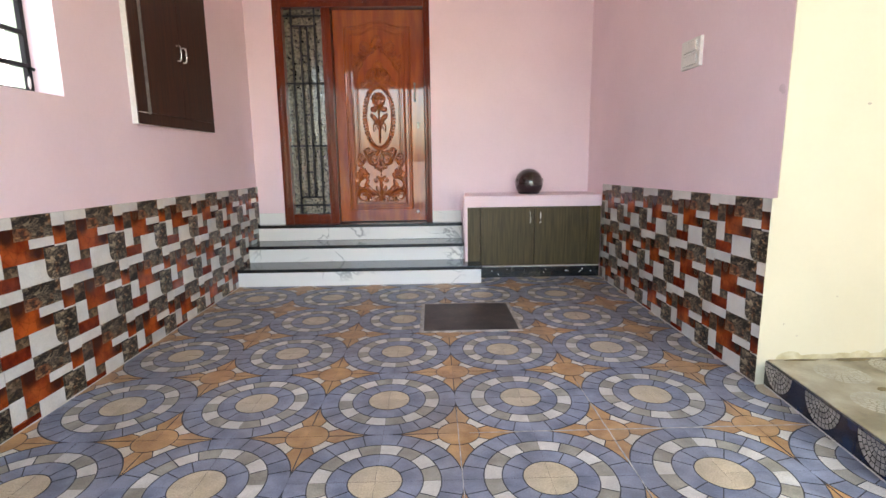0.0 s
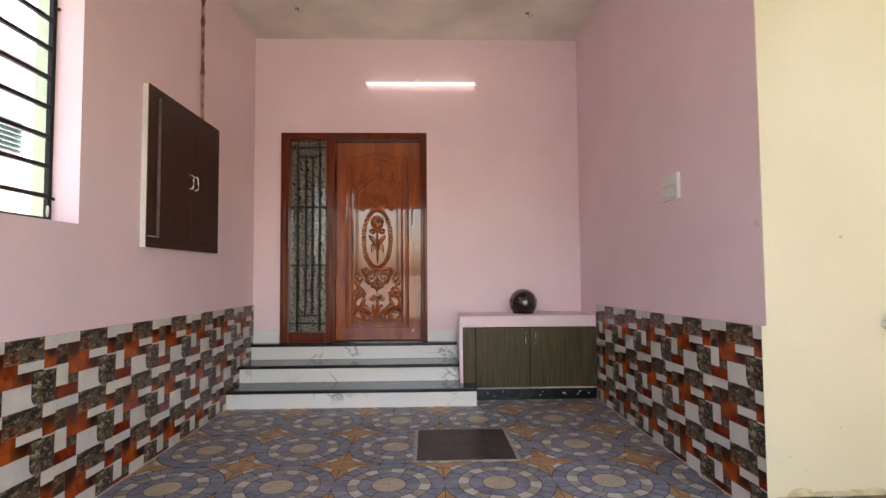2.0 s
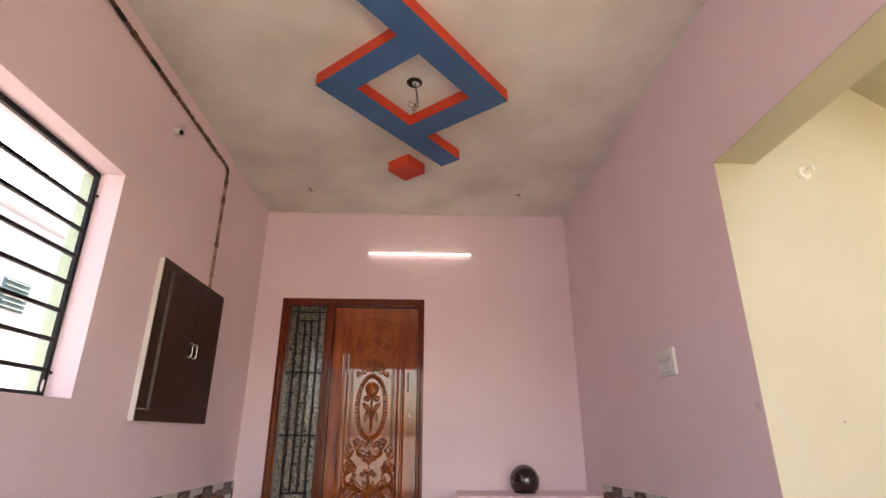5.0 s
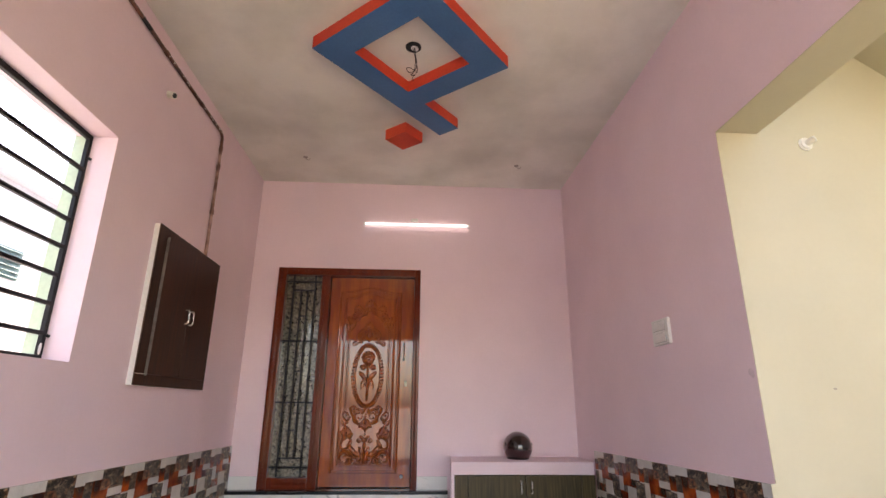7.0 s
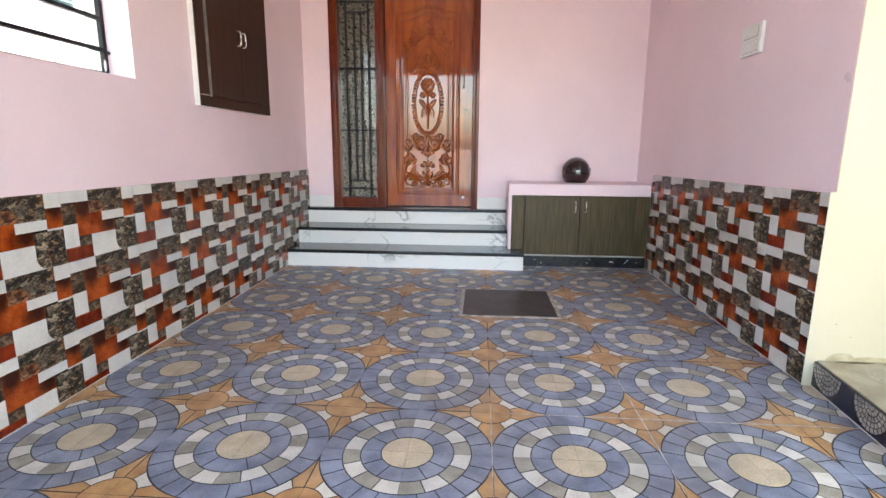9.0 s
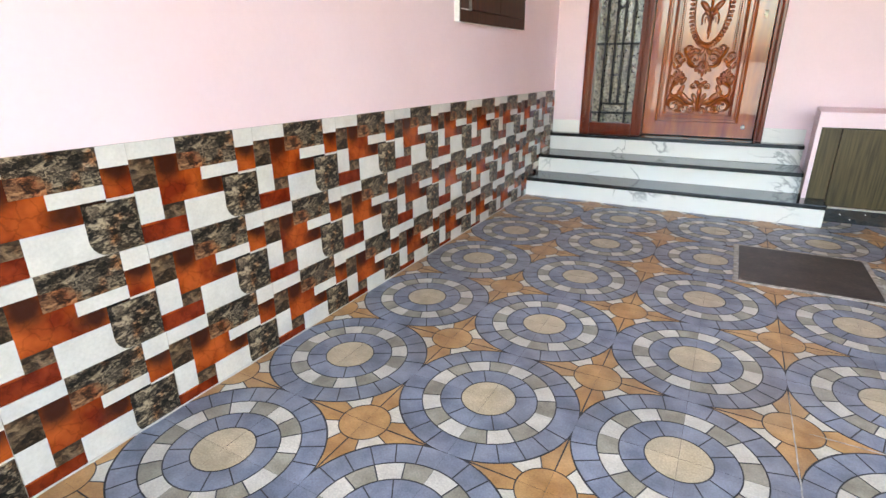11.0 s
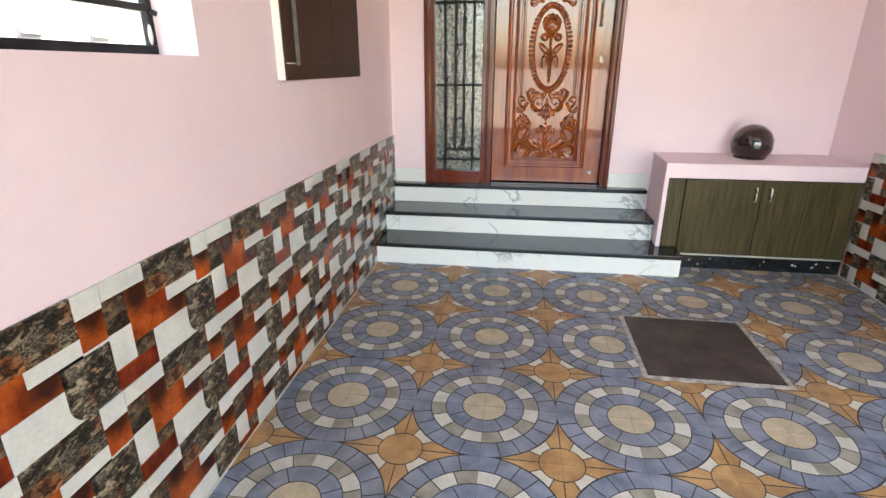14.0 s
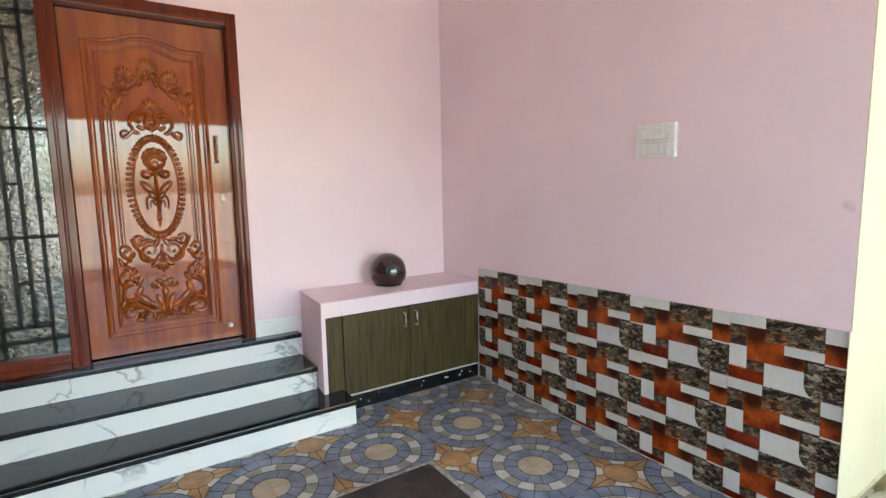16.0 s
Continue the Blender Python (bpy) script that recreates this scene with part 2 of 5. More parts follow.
DARK_LAMINATE = surface("dark_brown_laminate", (0.025, 0.009, 0.005), (0.060, 0.024, 0.013), 9, 0.42, 0.03, 26, stretch=(7, 7, 0.35), spread=0.0)
IRON = surface("black_painted_iron", (0.007, 0.007, 0.008), (0.014, 0.014, 0.016), 12, 0.4, 0.1, 90, spread=0.0)
STEEL = surface("brushed_steel", (0.62, 0.60, 0.56), (0.72, 0.70, 0.66), 30, 0.24, 0.0, 90, metal=1.0, spread=0.0)
BRASS = surface("antique_bronze", (0.12, 0.10, 0.08), (0.30, 0.26, 0.20), 30, 0.3, 0.05, 90, metal=1.0, spread=0.0)
PLASTIC = surface("white_plastic", (0.76, 0.75, 0.72), (0.80, 0.79, 0.76), 8, 0.35, 0.0, 60, spread=0.0)
GLASS = pebbled_glass("pebbled_glass")
TUBE = glowing("lit_tube", (0.93, 0.94, 1.0), 0.20)
BLUE_TILE = surface("blue_clay_piece", (0.122, 0.143, 0.194), (0.244, 0.280, 0.360), 9, 0.33, 0.30, 170, fleck=0.10, spread=0.10, dust=(0.25, 0.212, 0.18))
TAN_TILE = surface("ochre_clay_piece", (0.33, 0.165, 0.060), (0.52, 0.30, 0.125), 11, 0.33, 0.30, 170, fleck=0.10, spread=0.10, dust=(0.25, 0.212, 0.18))
SAND_TILE = surface("sand_clay_piece", (0.44, 0.36, 0.235), (0.58, 0.48, 0.33), 13, 0.33, 0.30, 170, fleck=0.14, spread=0.08, dust=(0.25, 0.212, 0.18))
PALE_TILE = surface("pale_clay_piece", (0.54, 0.51, 0.44), (0.66, 0.63, 0.56), 13, 0.33, 0.30, 170, fleck=0.10, spread=0.08, dust=(0.25, 0.212, 0.18))
GREY_TILE = surface("grey_clay_piece", (0.22, 0.205, 0.155), (0.36, 0.335, 0.26), 13, 0.33, 0.30, 170, fleck=0.14, spread=0.10, dust=(0.25, 0.212, 0.18))
JOINT = surface("dark_joint", (0.012, 0.013, 0.018), (0.035, 0.035, 0.042), 20, 0.6, 0.2, 120, spread=0.0)
TILE_WHITE = surface("tile_white", (0.60, 0.59, 0.555), (0.67, 0.66, 0.62), 12, 0.14, 0.02, 120, spread=0.03)
TILE_STONE = rock("tile_dark_stone", (0.005, 0.004, 0.003), (0.058, 0.044, 0.032), (0.42, 0.345, 0.24), 28)
TILE_RUST = rock("tile_rust_stone", (0.018, 0.007, 0.004), (0.12, 0.050, 0.024), (0.40, 0.23, 0.12), 16)
TILE_OLIVE = rock("tile_olive_stone", (0.012, 0.007, 0.005), (0.065, 0.040, 0.023), (0.24, 0.165, 0.10), 16)
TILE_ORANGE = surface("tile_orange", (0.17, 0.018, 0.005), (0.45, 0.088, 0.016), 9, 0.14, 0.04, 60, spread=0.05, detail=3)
TILE_RED = surface("tile_brick_red", (0.11, 0.012, 0.004), (0.24, 0.030, 0.009), 18, 0.14, 0.04, 60, spread=0.05)
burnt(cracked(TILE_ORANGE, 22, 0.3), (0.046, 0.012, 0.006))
cracked(TILE_RED, 22, 0.25)
for m_, level in ((TILE_STONE, 0.22), (TILE_RUST, 0.22), (TILE_OLIVE, 0.22), (TILE_ORANGE, 0.3), (TILE_RED, 0.3), (DARK_LAMINATE, 0.3), (LAMINATE, 0.28), (IRON, 0.2),
                  (BLUE_TILE, 0.28), (TAN_TILE, 0.28), (SAND_TILE, 0.28), (PALE_TILE, 0.28), (GREY_TILE, 0.28)):
    m_.node_tree.nodes["Principled BSDF"].inputs["Specular IOR Level"].default_value = level
TILE_SHADE = surface("tile_printed_shadow", (0.010, 0.005, 0.004), (0.030, 0.013, 0.008), 14, 0.14, 0.02, 60, spread=0.05)
GREY_PLASTIC = surface("grey_plastic", (0.40, 0.39, 0.37), (0.46, 0.45, 0.43), 8, 0.4, 0.0, 60, spread=0.0)
SMEAR = surface("old_grout", (0.28, 0.27, 0.25), (0.56, 0.54, 0.50), 30, 0.8, 0.2, 80, spread=0.0, detail=9)
GROUT = surface("white_grout", (0.58, 0.55, 0.50), (0.70, 0.67, 0.62), 12, 0.8, 0.2, 80, spread=0.0)
CEMENT = surface("grey_cement", (0.26, 0.235, 0.20), (0.44, 0.40, 0.34), 7, 0.85, 0.4, 60, spread=0.0, detail=9)
CEMENT_MARK = surface("grey_smudge", (0.72, 0.57, 0.60), (0.78, 0.62, 0.66), 30, 0.8, 0.0, 80, spread=0.0)
SLATE = surface("worn_black_slab", (0.009, 0.006, 0.005), (0.058, 0.044, 0.037), 7, 0.42, 0.25, 60, spread=0.0, detail=11, fleck=0.3)
MOSS = surface("stained_cement_tile", (0.17, 0.142, 0.080), (0.40, 0.355, 0.245), 5, 0.6, 0.4, 70, spread=0.0, detail=10)
NAVY = surface("navy_edge_tile", (0.022, 0.014, 0.016), (0.014, 0.028, 0.068), 9, 0.2, 0.15, 80, spread=0.0, detail=9)
GREY_COBBLE = surface("grey_cobble_print", (0.20, 0.19, 0.17), (0.40, 0.38, 0.34), 30, 0.4, 0.2, 120, spread=0.0)
EDGE_CEMENT = surface("rough_edge_cement", (0.27, 0.245, 0.21), (0.54, 0.50, 0.44), 26, 0.9, 0.4, 70, spread=0.05, detail=9)
FOOT_STAIN = surface("damp_stain", (0.34, 0.29, 0.165), (0.47, 0.425, 0.29), 16, 0.8, 0.1, 60, spread=0.08, detail=9)
FADED_COBBLE = surface("faded_cobble_print", (0.30, 0.27, 0.19), (0.44, 0.40, 0.30), 14, 0.5, 0.2, 90, spread=0.0, detail=9)
HELMET_RED = surface("maroon_shell", (0.012, 0.0025, 0.003), (0.022, 0.004, 0.0045), 6, 0.16, 0.0, 60, coat=1.0, spread=0.0)
VISOR = surface("smoked_visor", (0.008, 0.008, 0.009), (0.016, 0.016, 0.017), 6, 0.06, 0.0, 60, coat=1.0, spread=0.0)
CONDUIT = surface("brown_plastic_pipe", (0.070, 0.026, 0.016), (0.15, 0.062, 0.040), 14, 0.35, 0.1, 60, spread=0.0, detail=9)
FIXTURE = surface("aged_white_plastic", (0.68, 0.67, 0.60), (0.75, 0.74, 0.67), 12, 0.4, 0.0, 60, spread=0.0)
RUSTY = surface("stained_conduit", (0.15, 0.065, 0.048), (0.50, 0.31, 0.26), 9, 0.6, 0.2, 60, spread=0.0, detail=9, contrast=(0.42, 0.58))
DARK = surface("dark_rubber", (0.008, 0.008, 0.008), (0.02, 0.02, 0.02), 20, 0.7, 0.1, 80, spread=0.0)
NAVY_FRAME = surface("dark_blue_frame", (0.016, 0.016, 0.050), (0.028, 0.028, 0.078), 8, 0.4, 0.05, 60, spread=0.0)
TINTED = surface("tinted_window_glass", (0.012, 0.02, 0.035), (0.03, 0.05, 0.075), 4, 0.05, 0.0, 60, spread=0.0)
STICKER = surface("paper_sticker", (0.72, 0.76, 0.73), (0.78, 0.81, 0.78), 6, 0.5, 0.0, 60, spread=0.0)
INK = surface("grey_ink", (0.08, 0.09, 0.10), (0.12, 0.13, 0.14), 12, 0.5, 0.0, 60, spread=0.0)
VENT_GREY = surface("grey_louvre_paint", (0.17, 0.18, 0.175), (0.24, 0.25, 0.24), 6, 0.5, 0.05, 60, spread=0.0)
MUD = surface("dried_mud", (0.07, 0.050, 0.020), (0.19, 0.14, 0.06), 12, 0.85, 0.4, 60, spread=0.0, detail=9)
LOUVRE = surface("teal_louvre_paint", (0.055, 0.135, 0.14), (0.085, 0.18, 0.19), 6, 0.5, 0.05, 60, spread=0.0)
EARTH = surface("road_ground", (0.125, 0.122, 0.117), (0.20, 0.196, 0.188), 0.4, 0.9, 0.4, 8, spread=0.0, detail=9)
ROOM = surface("unlit_room_paint", (0.16, 0.155, 0.14), (0.22, 0.21, 0.19), 2, 0.8, 0.1, 40, spread=0.0)
EDGE_BAND = surface("grey_edge_band", (0.085, 0.072, 0.064), (0.15, 0.13, 0.12), 20, 0.6, 0.1, 80, spread=0.0)


# ---- mesh helpers ----
ORIGIN = {}


def cuboid(a, b, bevel=0.0, bm=None):
    own = bm is None
    q = bmesh.new()
    bmesh.ops.create_cube(q, size=1)
    for v in q.verts:
        v.co = Vector([a[i] + (v.co[i] + 0.5) * (b[i] - a[i]) for i in range(3)])
    if bevel:
        bmesh.ops.bevel(q, geom=q.edges[:], offset=bevel, segments=2, profile=0.6, affect="EDGES")
    if own:
        return q
    join(bm, q)
    return bm


def join(bm, q, m=None):
    if m is not None:
        bmesh.ops.transform(q, matrix=m, verts=q.verts)
    me = bpy.data.meshes.new("tmp")
    q.to_mesh(me)
    bm.from_mesh(me)
    bpy.data.meshes.remove(me)
    q.free()
    return bm


def mesh_of(name, bm, materials, smooth=False):
    me = bpy.data.meshes.new(name)
    bmesh.ops.recalc_face_normals(bm, faces=bm.faces)
    bm.to_mesh(me)
    bm.free()
    for m in materials if isinstance(materials, (list, tuple)) else (materials,):
        me.materials.append(m)
    if smooth:
        me.shade_smooth()
        me.set_sharp_from_angle(angle=radians(50))
        for p in me.polygons:
            if p.area > 0.004:
                p.use_smooth = False
    return me


def structure(name, bm, material, label, category, smooth=False):
    return tagged(new(name, mesh_of(name, bm, material, smooth)), label, category, kind="structure")


def thing(name, at, label, category, group="", kind=""):
    ob = new(name)
    ob.location = at
    ob.empty_display_size = 0.1
    ORIGIN[ob] = Vector(at)
    return tagged(ob, label, category, group, kind)


def part(name, bm, material, parent, label="", smooth=True):
    """Links a bmesh that is given in world places as one mesh under a thing or a part."""
    o = ORIGIN.get(parent, Vector((0, 0, 0)))
    if material is CARVED_WOOD:
        for v in bm.verts:
            v.co.y = LY + (v.co.y - LY) * 1.35
    for v in bm.verts:
        v.co -= o
    ob = new(name, mesh_of(name, bm, material, smooth))
    ob.parent = parent
    ORIGIN[ob] = o
    return tagged(ob, label)


def smooth_line(pts, steps=6):
    """A rounded line through the points (Catmull-Rom)."""
    p = [Vector(q) for q in pts]
    p = [p[0] * 2 - p[1]] + p + [p[-1] * 2 - p[-2]]
    out = []
    for i in range(1, len(p) - 2):
        for s in range(steps):
            t = s / steps
            a, b, c, d = p[i - 1], p[i], p[i + 1], p[i + 2]
            out.append(0.5 * (2 * b + (c - a) * t + (2 * a - 5 * b + 4 * c - d) * t * t + (3 * b - a - 3 * c + d) * t ** 3))
    return out + [p[-2]]


def tube(bm, pts, r0, r1=None, sides=8, closed=False, flat=1.0):
    """A round bar along a line, its radius going from r0 to r1."""
    r1 = r0 if r1 is None else r1
    pts = [Vector(q) for q in pts]
    n = len(pts)
    rings = []
    side = None
    for i, p in enumerate(pts):
        a, b = (pts[i - 1], pts[(i + 1) % n]) if closed else (pts[max(i - 1, 0)], pts[min(i + 1, n - 1)])
        d = (b - a).normalized()
        if side is None:
            side = d.orthogonal().normalized()
        side = (side - d * side.dot(d)).normalized()
        up = d.cross(side)
        r = r0 + (r1 - r0) * i / max(n - 1, 1)
        rings.append([bm.verts.new(p + (side * math.cos(2 * math.pi * k / sides) + up * math.sin(2 * math.pi * k / sides)) * r) for k in range(sides)])
    for i in range(n if closed else n - 1):
        u, w = rings[i], rings[(i + 1) % n]
        for k in range(sides):
            bm.faces.new((u[k], u[(k + 1) % sides], w[(k + 1) % sides], w[k]))
    if not closed:
        bm.faces.new(rings[0][::-1])
        bm.faces.new(rings[-1])
    return bm


def ball(bm, c, r, turn=0.0, seg=10):
    """An ellipsoid with radii r at c, turned about the axis across the wall (y)."""
    q = bmesh.new()
    bmesh.ops.create_uvsphere(q, u_segments=seg, v_segments=max(seg // 2, 5), radius=1)
    m = Matrix.Translation(c) @ Matrix.Rotation(turn, 4, "Y") @ Matrix.Diagonal((*r, 1))
    return join(bm, q, m)


def disc(bm, c, axis, r, h, seg=20):
    q = bmesh.new()
    bmesh.ops.create_cone(q, cap_ends=True, segments=seg, radius1=r, radius2=r, depth=h)
    turn = Vector((0, 0, 1)).rotation_difference(Vector(axis)).to_matrix().to_4x4()
    return join(bm, q, Matrix.Translation(c) @ turn)


def prism(pts, z0, z1, bm=None):
    """An upright solid on a plan outline."""
    bm = bm or bmesh.new()
    lo = [bm.verts.new((x, y, z0)) for x, y in pts]
    hi = [bm.verts.new((x, y, z1)) for x, y in pts]
    bm.faces.new(lo[::-1])
    bm.faces.new(hi)
    for i in range(len(pts)):
        j = (i + 1) % len(pts)
        bm.faces.new((lo[i], lo[j], hi[j], hi[i]))
    return bm


# ---- the porch ----
LEFT, RIGHT, BACK, FRONT, TOP = -0.914, 2.372, 2.895, -3.624, 3.55
SIDE_Y = 0.074
P = 0.302

# window opening in the left wall
WY0, WY1, WZ0, WZ1 = -1.60, 0.347, 1.402, 2.632
q = cuboid((LEFT - 0.23, FRONT, -0.05), (LEFT, 3.12, WZ0))
cuboid((LEFT - 0.23, FRONT, WZ1), (LEFT, 3.12, TOP), 0, q)
cuboid((LEFT - 0.23, WY1, WZ0), (LEFT, 3.12, WZ1), 0, q)
cuboid((LEFT - 0.23, FRONT, WZ0), (LEFT, WY0, WZ1), 0, q)
wall_left = structure("wall_left", q, PINK, "pink painted plaster wall with a tiled dado and window", "wall")

# back wall with the door opening
DX0, DX1, DZ0, DZ1 = -0.648, 0.818, 0.47, 2.578
q = cuboid((LEFT, BACK, -0.05), (DX0, 3.12, TOP))
cuboid((DX1, BACK, -0.05), (2.60, 3.12, TOP), 0, q)
cuboid((DX0, BACK, DZ1), (DX1, 3.12, TOP), 0, q)
structure("wall_back", q, PINK, "pink painted plaster wall round the entrance door", "wall")

# right wall and the beam that carries on over the side opening
q = cuboid((RIGHT, SIDE_Y + 0.004, -0.05), (2.60, BACK, TOP))
cuboid((RIGHT, FRONT, 2.644), (2.60, SIDE_Y + 0.004, TOP), 0, q)
structure("wall_right", q, PINK, "pink painted plaster wall and beam over the side opening", "wall")
q = cuboid((RIGHT + 0.001, SIDE_Y, -0.05), (2.604, SIDE_Y + 0.004, 2.64))
cuboid((2.604, SIDE_Y, -0.05), (6.2, SIDE_Y + 0.23, 3.9), 0, q)
structure("wall_side", q, CREAM, "cream painted wall beside the porch", "wall")
structure("beam_soffit", cuboid((RIGHT + 0.001, FRONT, 2.640), (2.604, SIDE_Y, 2.644)), CREAM, "cream painted underside of the beam", "beam")
structure("beam_side", cuboid((2.600, FRONT, 2.644), (2.604, SIDE_Y, TOP)), CREAM, "cream painted outer side of the beam", "beam")
q = cuboid((LEFT, FRONT, 2.65), (RIGHT, FRONT + 0.23, TOP))
structure("beam_front", q, PINK, "pink painted beam over the porch front", "beam")
structure("ceiling", cuboid((LEFT - 0.23, FRONT, TOP), (2.604, 3.12, TOP + 0.14)), PLASTER, "unpainted grey-white plaster ceiling", "ceiling")

# underside of the stairs that fall away beside the porch
q = bmesh.new()
x0, z0, x1, z1 = 2.606, 3.66, 5.2, 1.76
ring = []
for y in (-1.0, SIDE_Y - 0.001):
    ring.append([q.verts.new(c) for c in ((x0, y, z0), (x1, y, z1), (x1, y, z1 + 0.2), (x0, y, z0 + 0.2))])
for i in range(4):
    q.faces.new((ring[0][i], ring[0][(i + 1) % 4], ring[1][(i + 1) % 4], ring[1][i]))
q.faces.new(ring[0])
q.faces.new(ring[1][::-1])
structure("stair_slab", q, CREAM, "cream painted sloping underside of stairs", "stairs")

# unlit room behind the door
q = cuboid((-1.4, 5.4, 0.2), (2.6, 5.5, 3.6))
cuboid((-1.5, 3.12, 0.2), (-1.4, 5.5, 3.6), 0, q)
cuboid((2.5, 3.12, 0.2), (2.6, 5.4, 3.6), 0, q)
cuboid((-1.4, 3.12, 0.2), (2.5, 5.4, 0.46), 0, q)
cuboid((-1.5, 3.121, TOP + 0.002), (2.6, 5.5, TOP + 0.14), 0, q)
structure("wall_room", q, ROOM, "plain walls of the unlit room indoors", "wall")

# ground outside, one sheet with a gap under the porch
q = bmesh.new()
bmesh.ops.create_grid(q, x_segments=2, y_segments=2, size=400)
for v in q.verts:
    v.co.z = -0.06
structure("ground", q, EARTH, "dusty pale earth outside the porch", "ground")

# unseen walls, added only to cut the light on the cream side wall
structure("wall_compound", cuboid((2.65, FRONT - 0.15, -0.06), (4.6, FRONT - 0.002, 1.7)), CREAM, "added plain cream wall, out of view, blocking light from the front", "wall")
structure("wall_yard", cuboid((4.6, -9.0, -0.06), (4.75, SIDE_Y, 2.6)), CREAM, "added plain cream wall, out of view, blocking light from the right", "wall")

# the neighbour's house, seen through the window
def louvre_vent(root, x, y, z, w, h, n, paint, label):
    v = part("vent", cuboid((x, y - w / 2, z - h / 2), (x + 0.02, y + w / 2, z + h / 2), 0.003), paint, root, label)
    for i in range(n):
        zz = z - h / 2 + (i + 0.5) * h / n
        q = cuboid((-0.018, -w / 2 + 0.01, -0.004), (0.018, w / 2 - 0.01, 0.004))
        bmesh.ops.transform(q, matrix=pose(x + 0.028, y, zz, 0, 35, 0), verts=q.verts)
        part("slat", q, paint, v, smooth=False)


house = thing("neighbour_house", (-3.6, 2.0, -0.06), "white neighbouring house with small louvred vents", "house")
part("wall", cuboid((-6.0, -7.0, -0.06), (-3.5, 9.0, 3.45)), WHITEWASH, house, smooth=False)
part("roof", cuboid((-6.1, -7.1, 3.45), (-3.35, 9.1, 3.57), 0.01), WHITEWASH, house, smooth=False)
louvre_vent(house, -3.5, 3.06, 2.61, 0.36, 0.32, 6, LOUVRE, "teal painted louvred vent")
louvre_vent(house, -3.5, 3.03, 1.545, 0.20, 0.19, 4, VENT_GREY, "grey painted louvred vent")
louvre_vent(house, -3.5, 2.36, 1.545, 0.20, 0.17, 4, VENT_GREY, "grey painted louvred vent")

# ---- the window ----
win = thing("window_1", (LEFT - 0.14, (WY0 + WY1) / 2, WZ0), "window with black horizontal iron bars", "window", kind="structure")
GX = LEFT - 0.145
for y0, y1, z0, z1 in ((WY0, WY1, WZ0 + 0.002, WZ0 + 0.03), (WY0, WY1, WZ1 - 0.03, WZ1), (WY1 - 0.025, WY1, WZ0 + 0.03, WZ1 - 0.03), (WY0, WY0 + 0.025, WZ0 + 0.03, WZ1 - 0.03), (-0.66, -0.63, WZ0 + 0.03, WZ1 - 0.03)):
    part("window_frame", cuboid((GX - 0.012, y0, z0), (GX + 0.012, y1, z1), 0.003), IRON, win, smooth=False)
for i in range(7):
    z = 1.537 + i * 0.1475
    part("bar", cuboid((GX - 0.006, WY0 + 0.025, z - 0.010), (GX + 0.014, WY1 - 0.025, z + 0.010), 0.002), IRON, win, smooth=False)
for z in (WZ0 + 0.125, WZ1 - 0.14):
    q = tube(bmesh.new(), [(GX, WY1 - 0.012, z), (GX + 0.02, WY1 - 0.012, z), (GX + 0.030, WY1 - 0.008, z - 0.005)], 0.008)
    part("hinge_pin", q, IRON, win)
q = ball(bmesh.new(), (GX + 0.014, WY1 - 0.03, WZ0 + 0.06), (0.004, 0.010, 0.03))
part("paint_drip", q, PLASTIC, win, "smear of white paint on the iron")
# outer reveal
q = cuboid((LEFT - 0.232, WY1 - 0.003, WZ0), (GX - 0.014, WY1, WZ1))
part("outer_reveal", q, PALE_GREEN, win, "pale green painted outer reveal", smooth=False)
# shutter that closes the far bay
shut = thing("window_shutter", (LEFT - 0.03, -1.2, WZ0 + 0.002), "closed blue-framed glass shutter with a paper sticker", "window")
SX, SY0, SY1 = LEFT - 0.032, -1.60, -0.765
for y0, y1, z0, z1 in ((SY0, SY1, WZ0 + 0.004, WZ0 + 0.022), (SY0, SY1, WZ1 - 0.04, WZ1 - 0.004), (SY1 - 0.028, SY1, WZ0 + 0.022, WZ1 - 0.04), (SY0, SY0 + 0.03, WZ0 + 0.022, WZ1 - 0.04), (-1.135, -1.110, WZ0 + 0.022, WZ1 - 0.04)):
    part("shutter_frame", cuboid((SX - 0.015, y0, z0), (SX + 0.015, y1, z1), 0.003), NAVY_FRAME, shut, smooth=False)
part("pane", cuboid((SX - 0.003, SY0 + 0.03, WZ0 + 0.022), (SX + 0.003, SY1 - 0.028, WZ1 - 0.04)), TINTED, shut, smooth=False)
note = part("sticker", cuboid((SX + 0.003, -1.095, WZ0 + 0.028), (SX + 0.005, -0.875, WZ0 + 0.19), 0.0005), STICKER, shut, "white paper sticker with two lines of print", smooth=False)


def lettering(text, size, at, parent, material):
    """Words standing on the sticker, facing into the porch."""
    cv = bpy.data.curves.new("words", "FONT")
    cv.body, cv.size, cv.extrude = text, size, 0.0006
    tmp = bpy.data.objects.new("words", cv)
    me = bpy.data.meshes.new_from_object(tmp)
    bpy.data.objects.remove(tmp)
    q = bmesh.new()
    q.from_mesh(me)
    bmesh.ops.transform(q, matrix=pose(*at, 90, 0, 90), verts=q.verts)
    return part("words", q, material, parent, smooth=False)


lettering("K.P", 0.026, (SX + 0.0055, -1.035, WZ0 + 0.075), note, INK)
for y0, y1, z in ((-0.985, -0.925, 0.078), (-1.085, -1.060, 0.046), (-1.05, -0.98, 0.046), (-0.965, -0.89, 0.046), (-1.0, -0.90, 0.115), (-1.07, -0.93, 0.155)):
    part("print_bar", cuboid((SX + 0.005, y0, WZ0 + z), (SX + 0.0058, y1, WZ0 + z + 0.014)), INK, note, smooth=False)

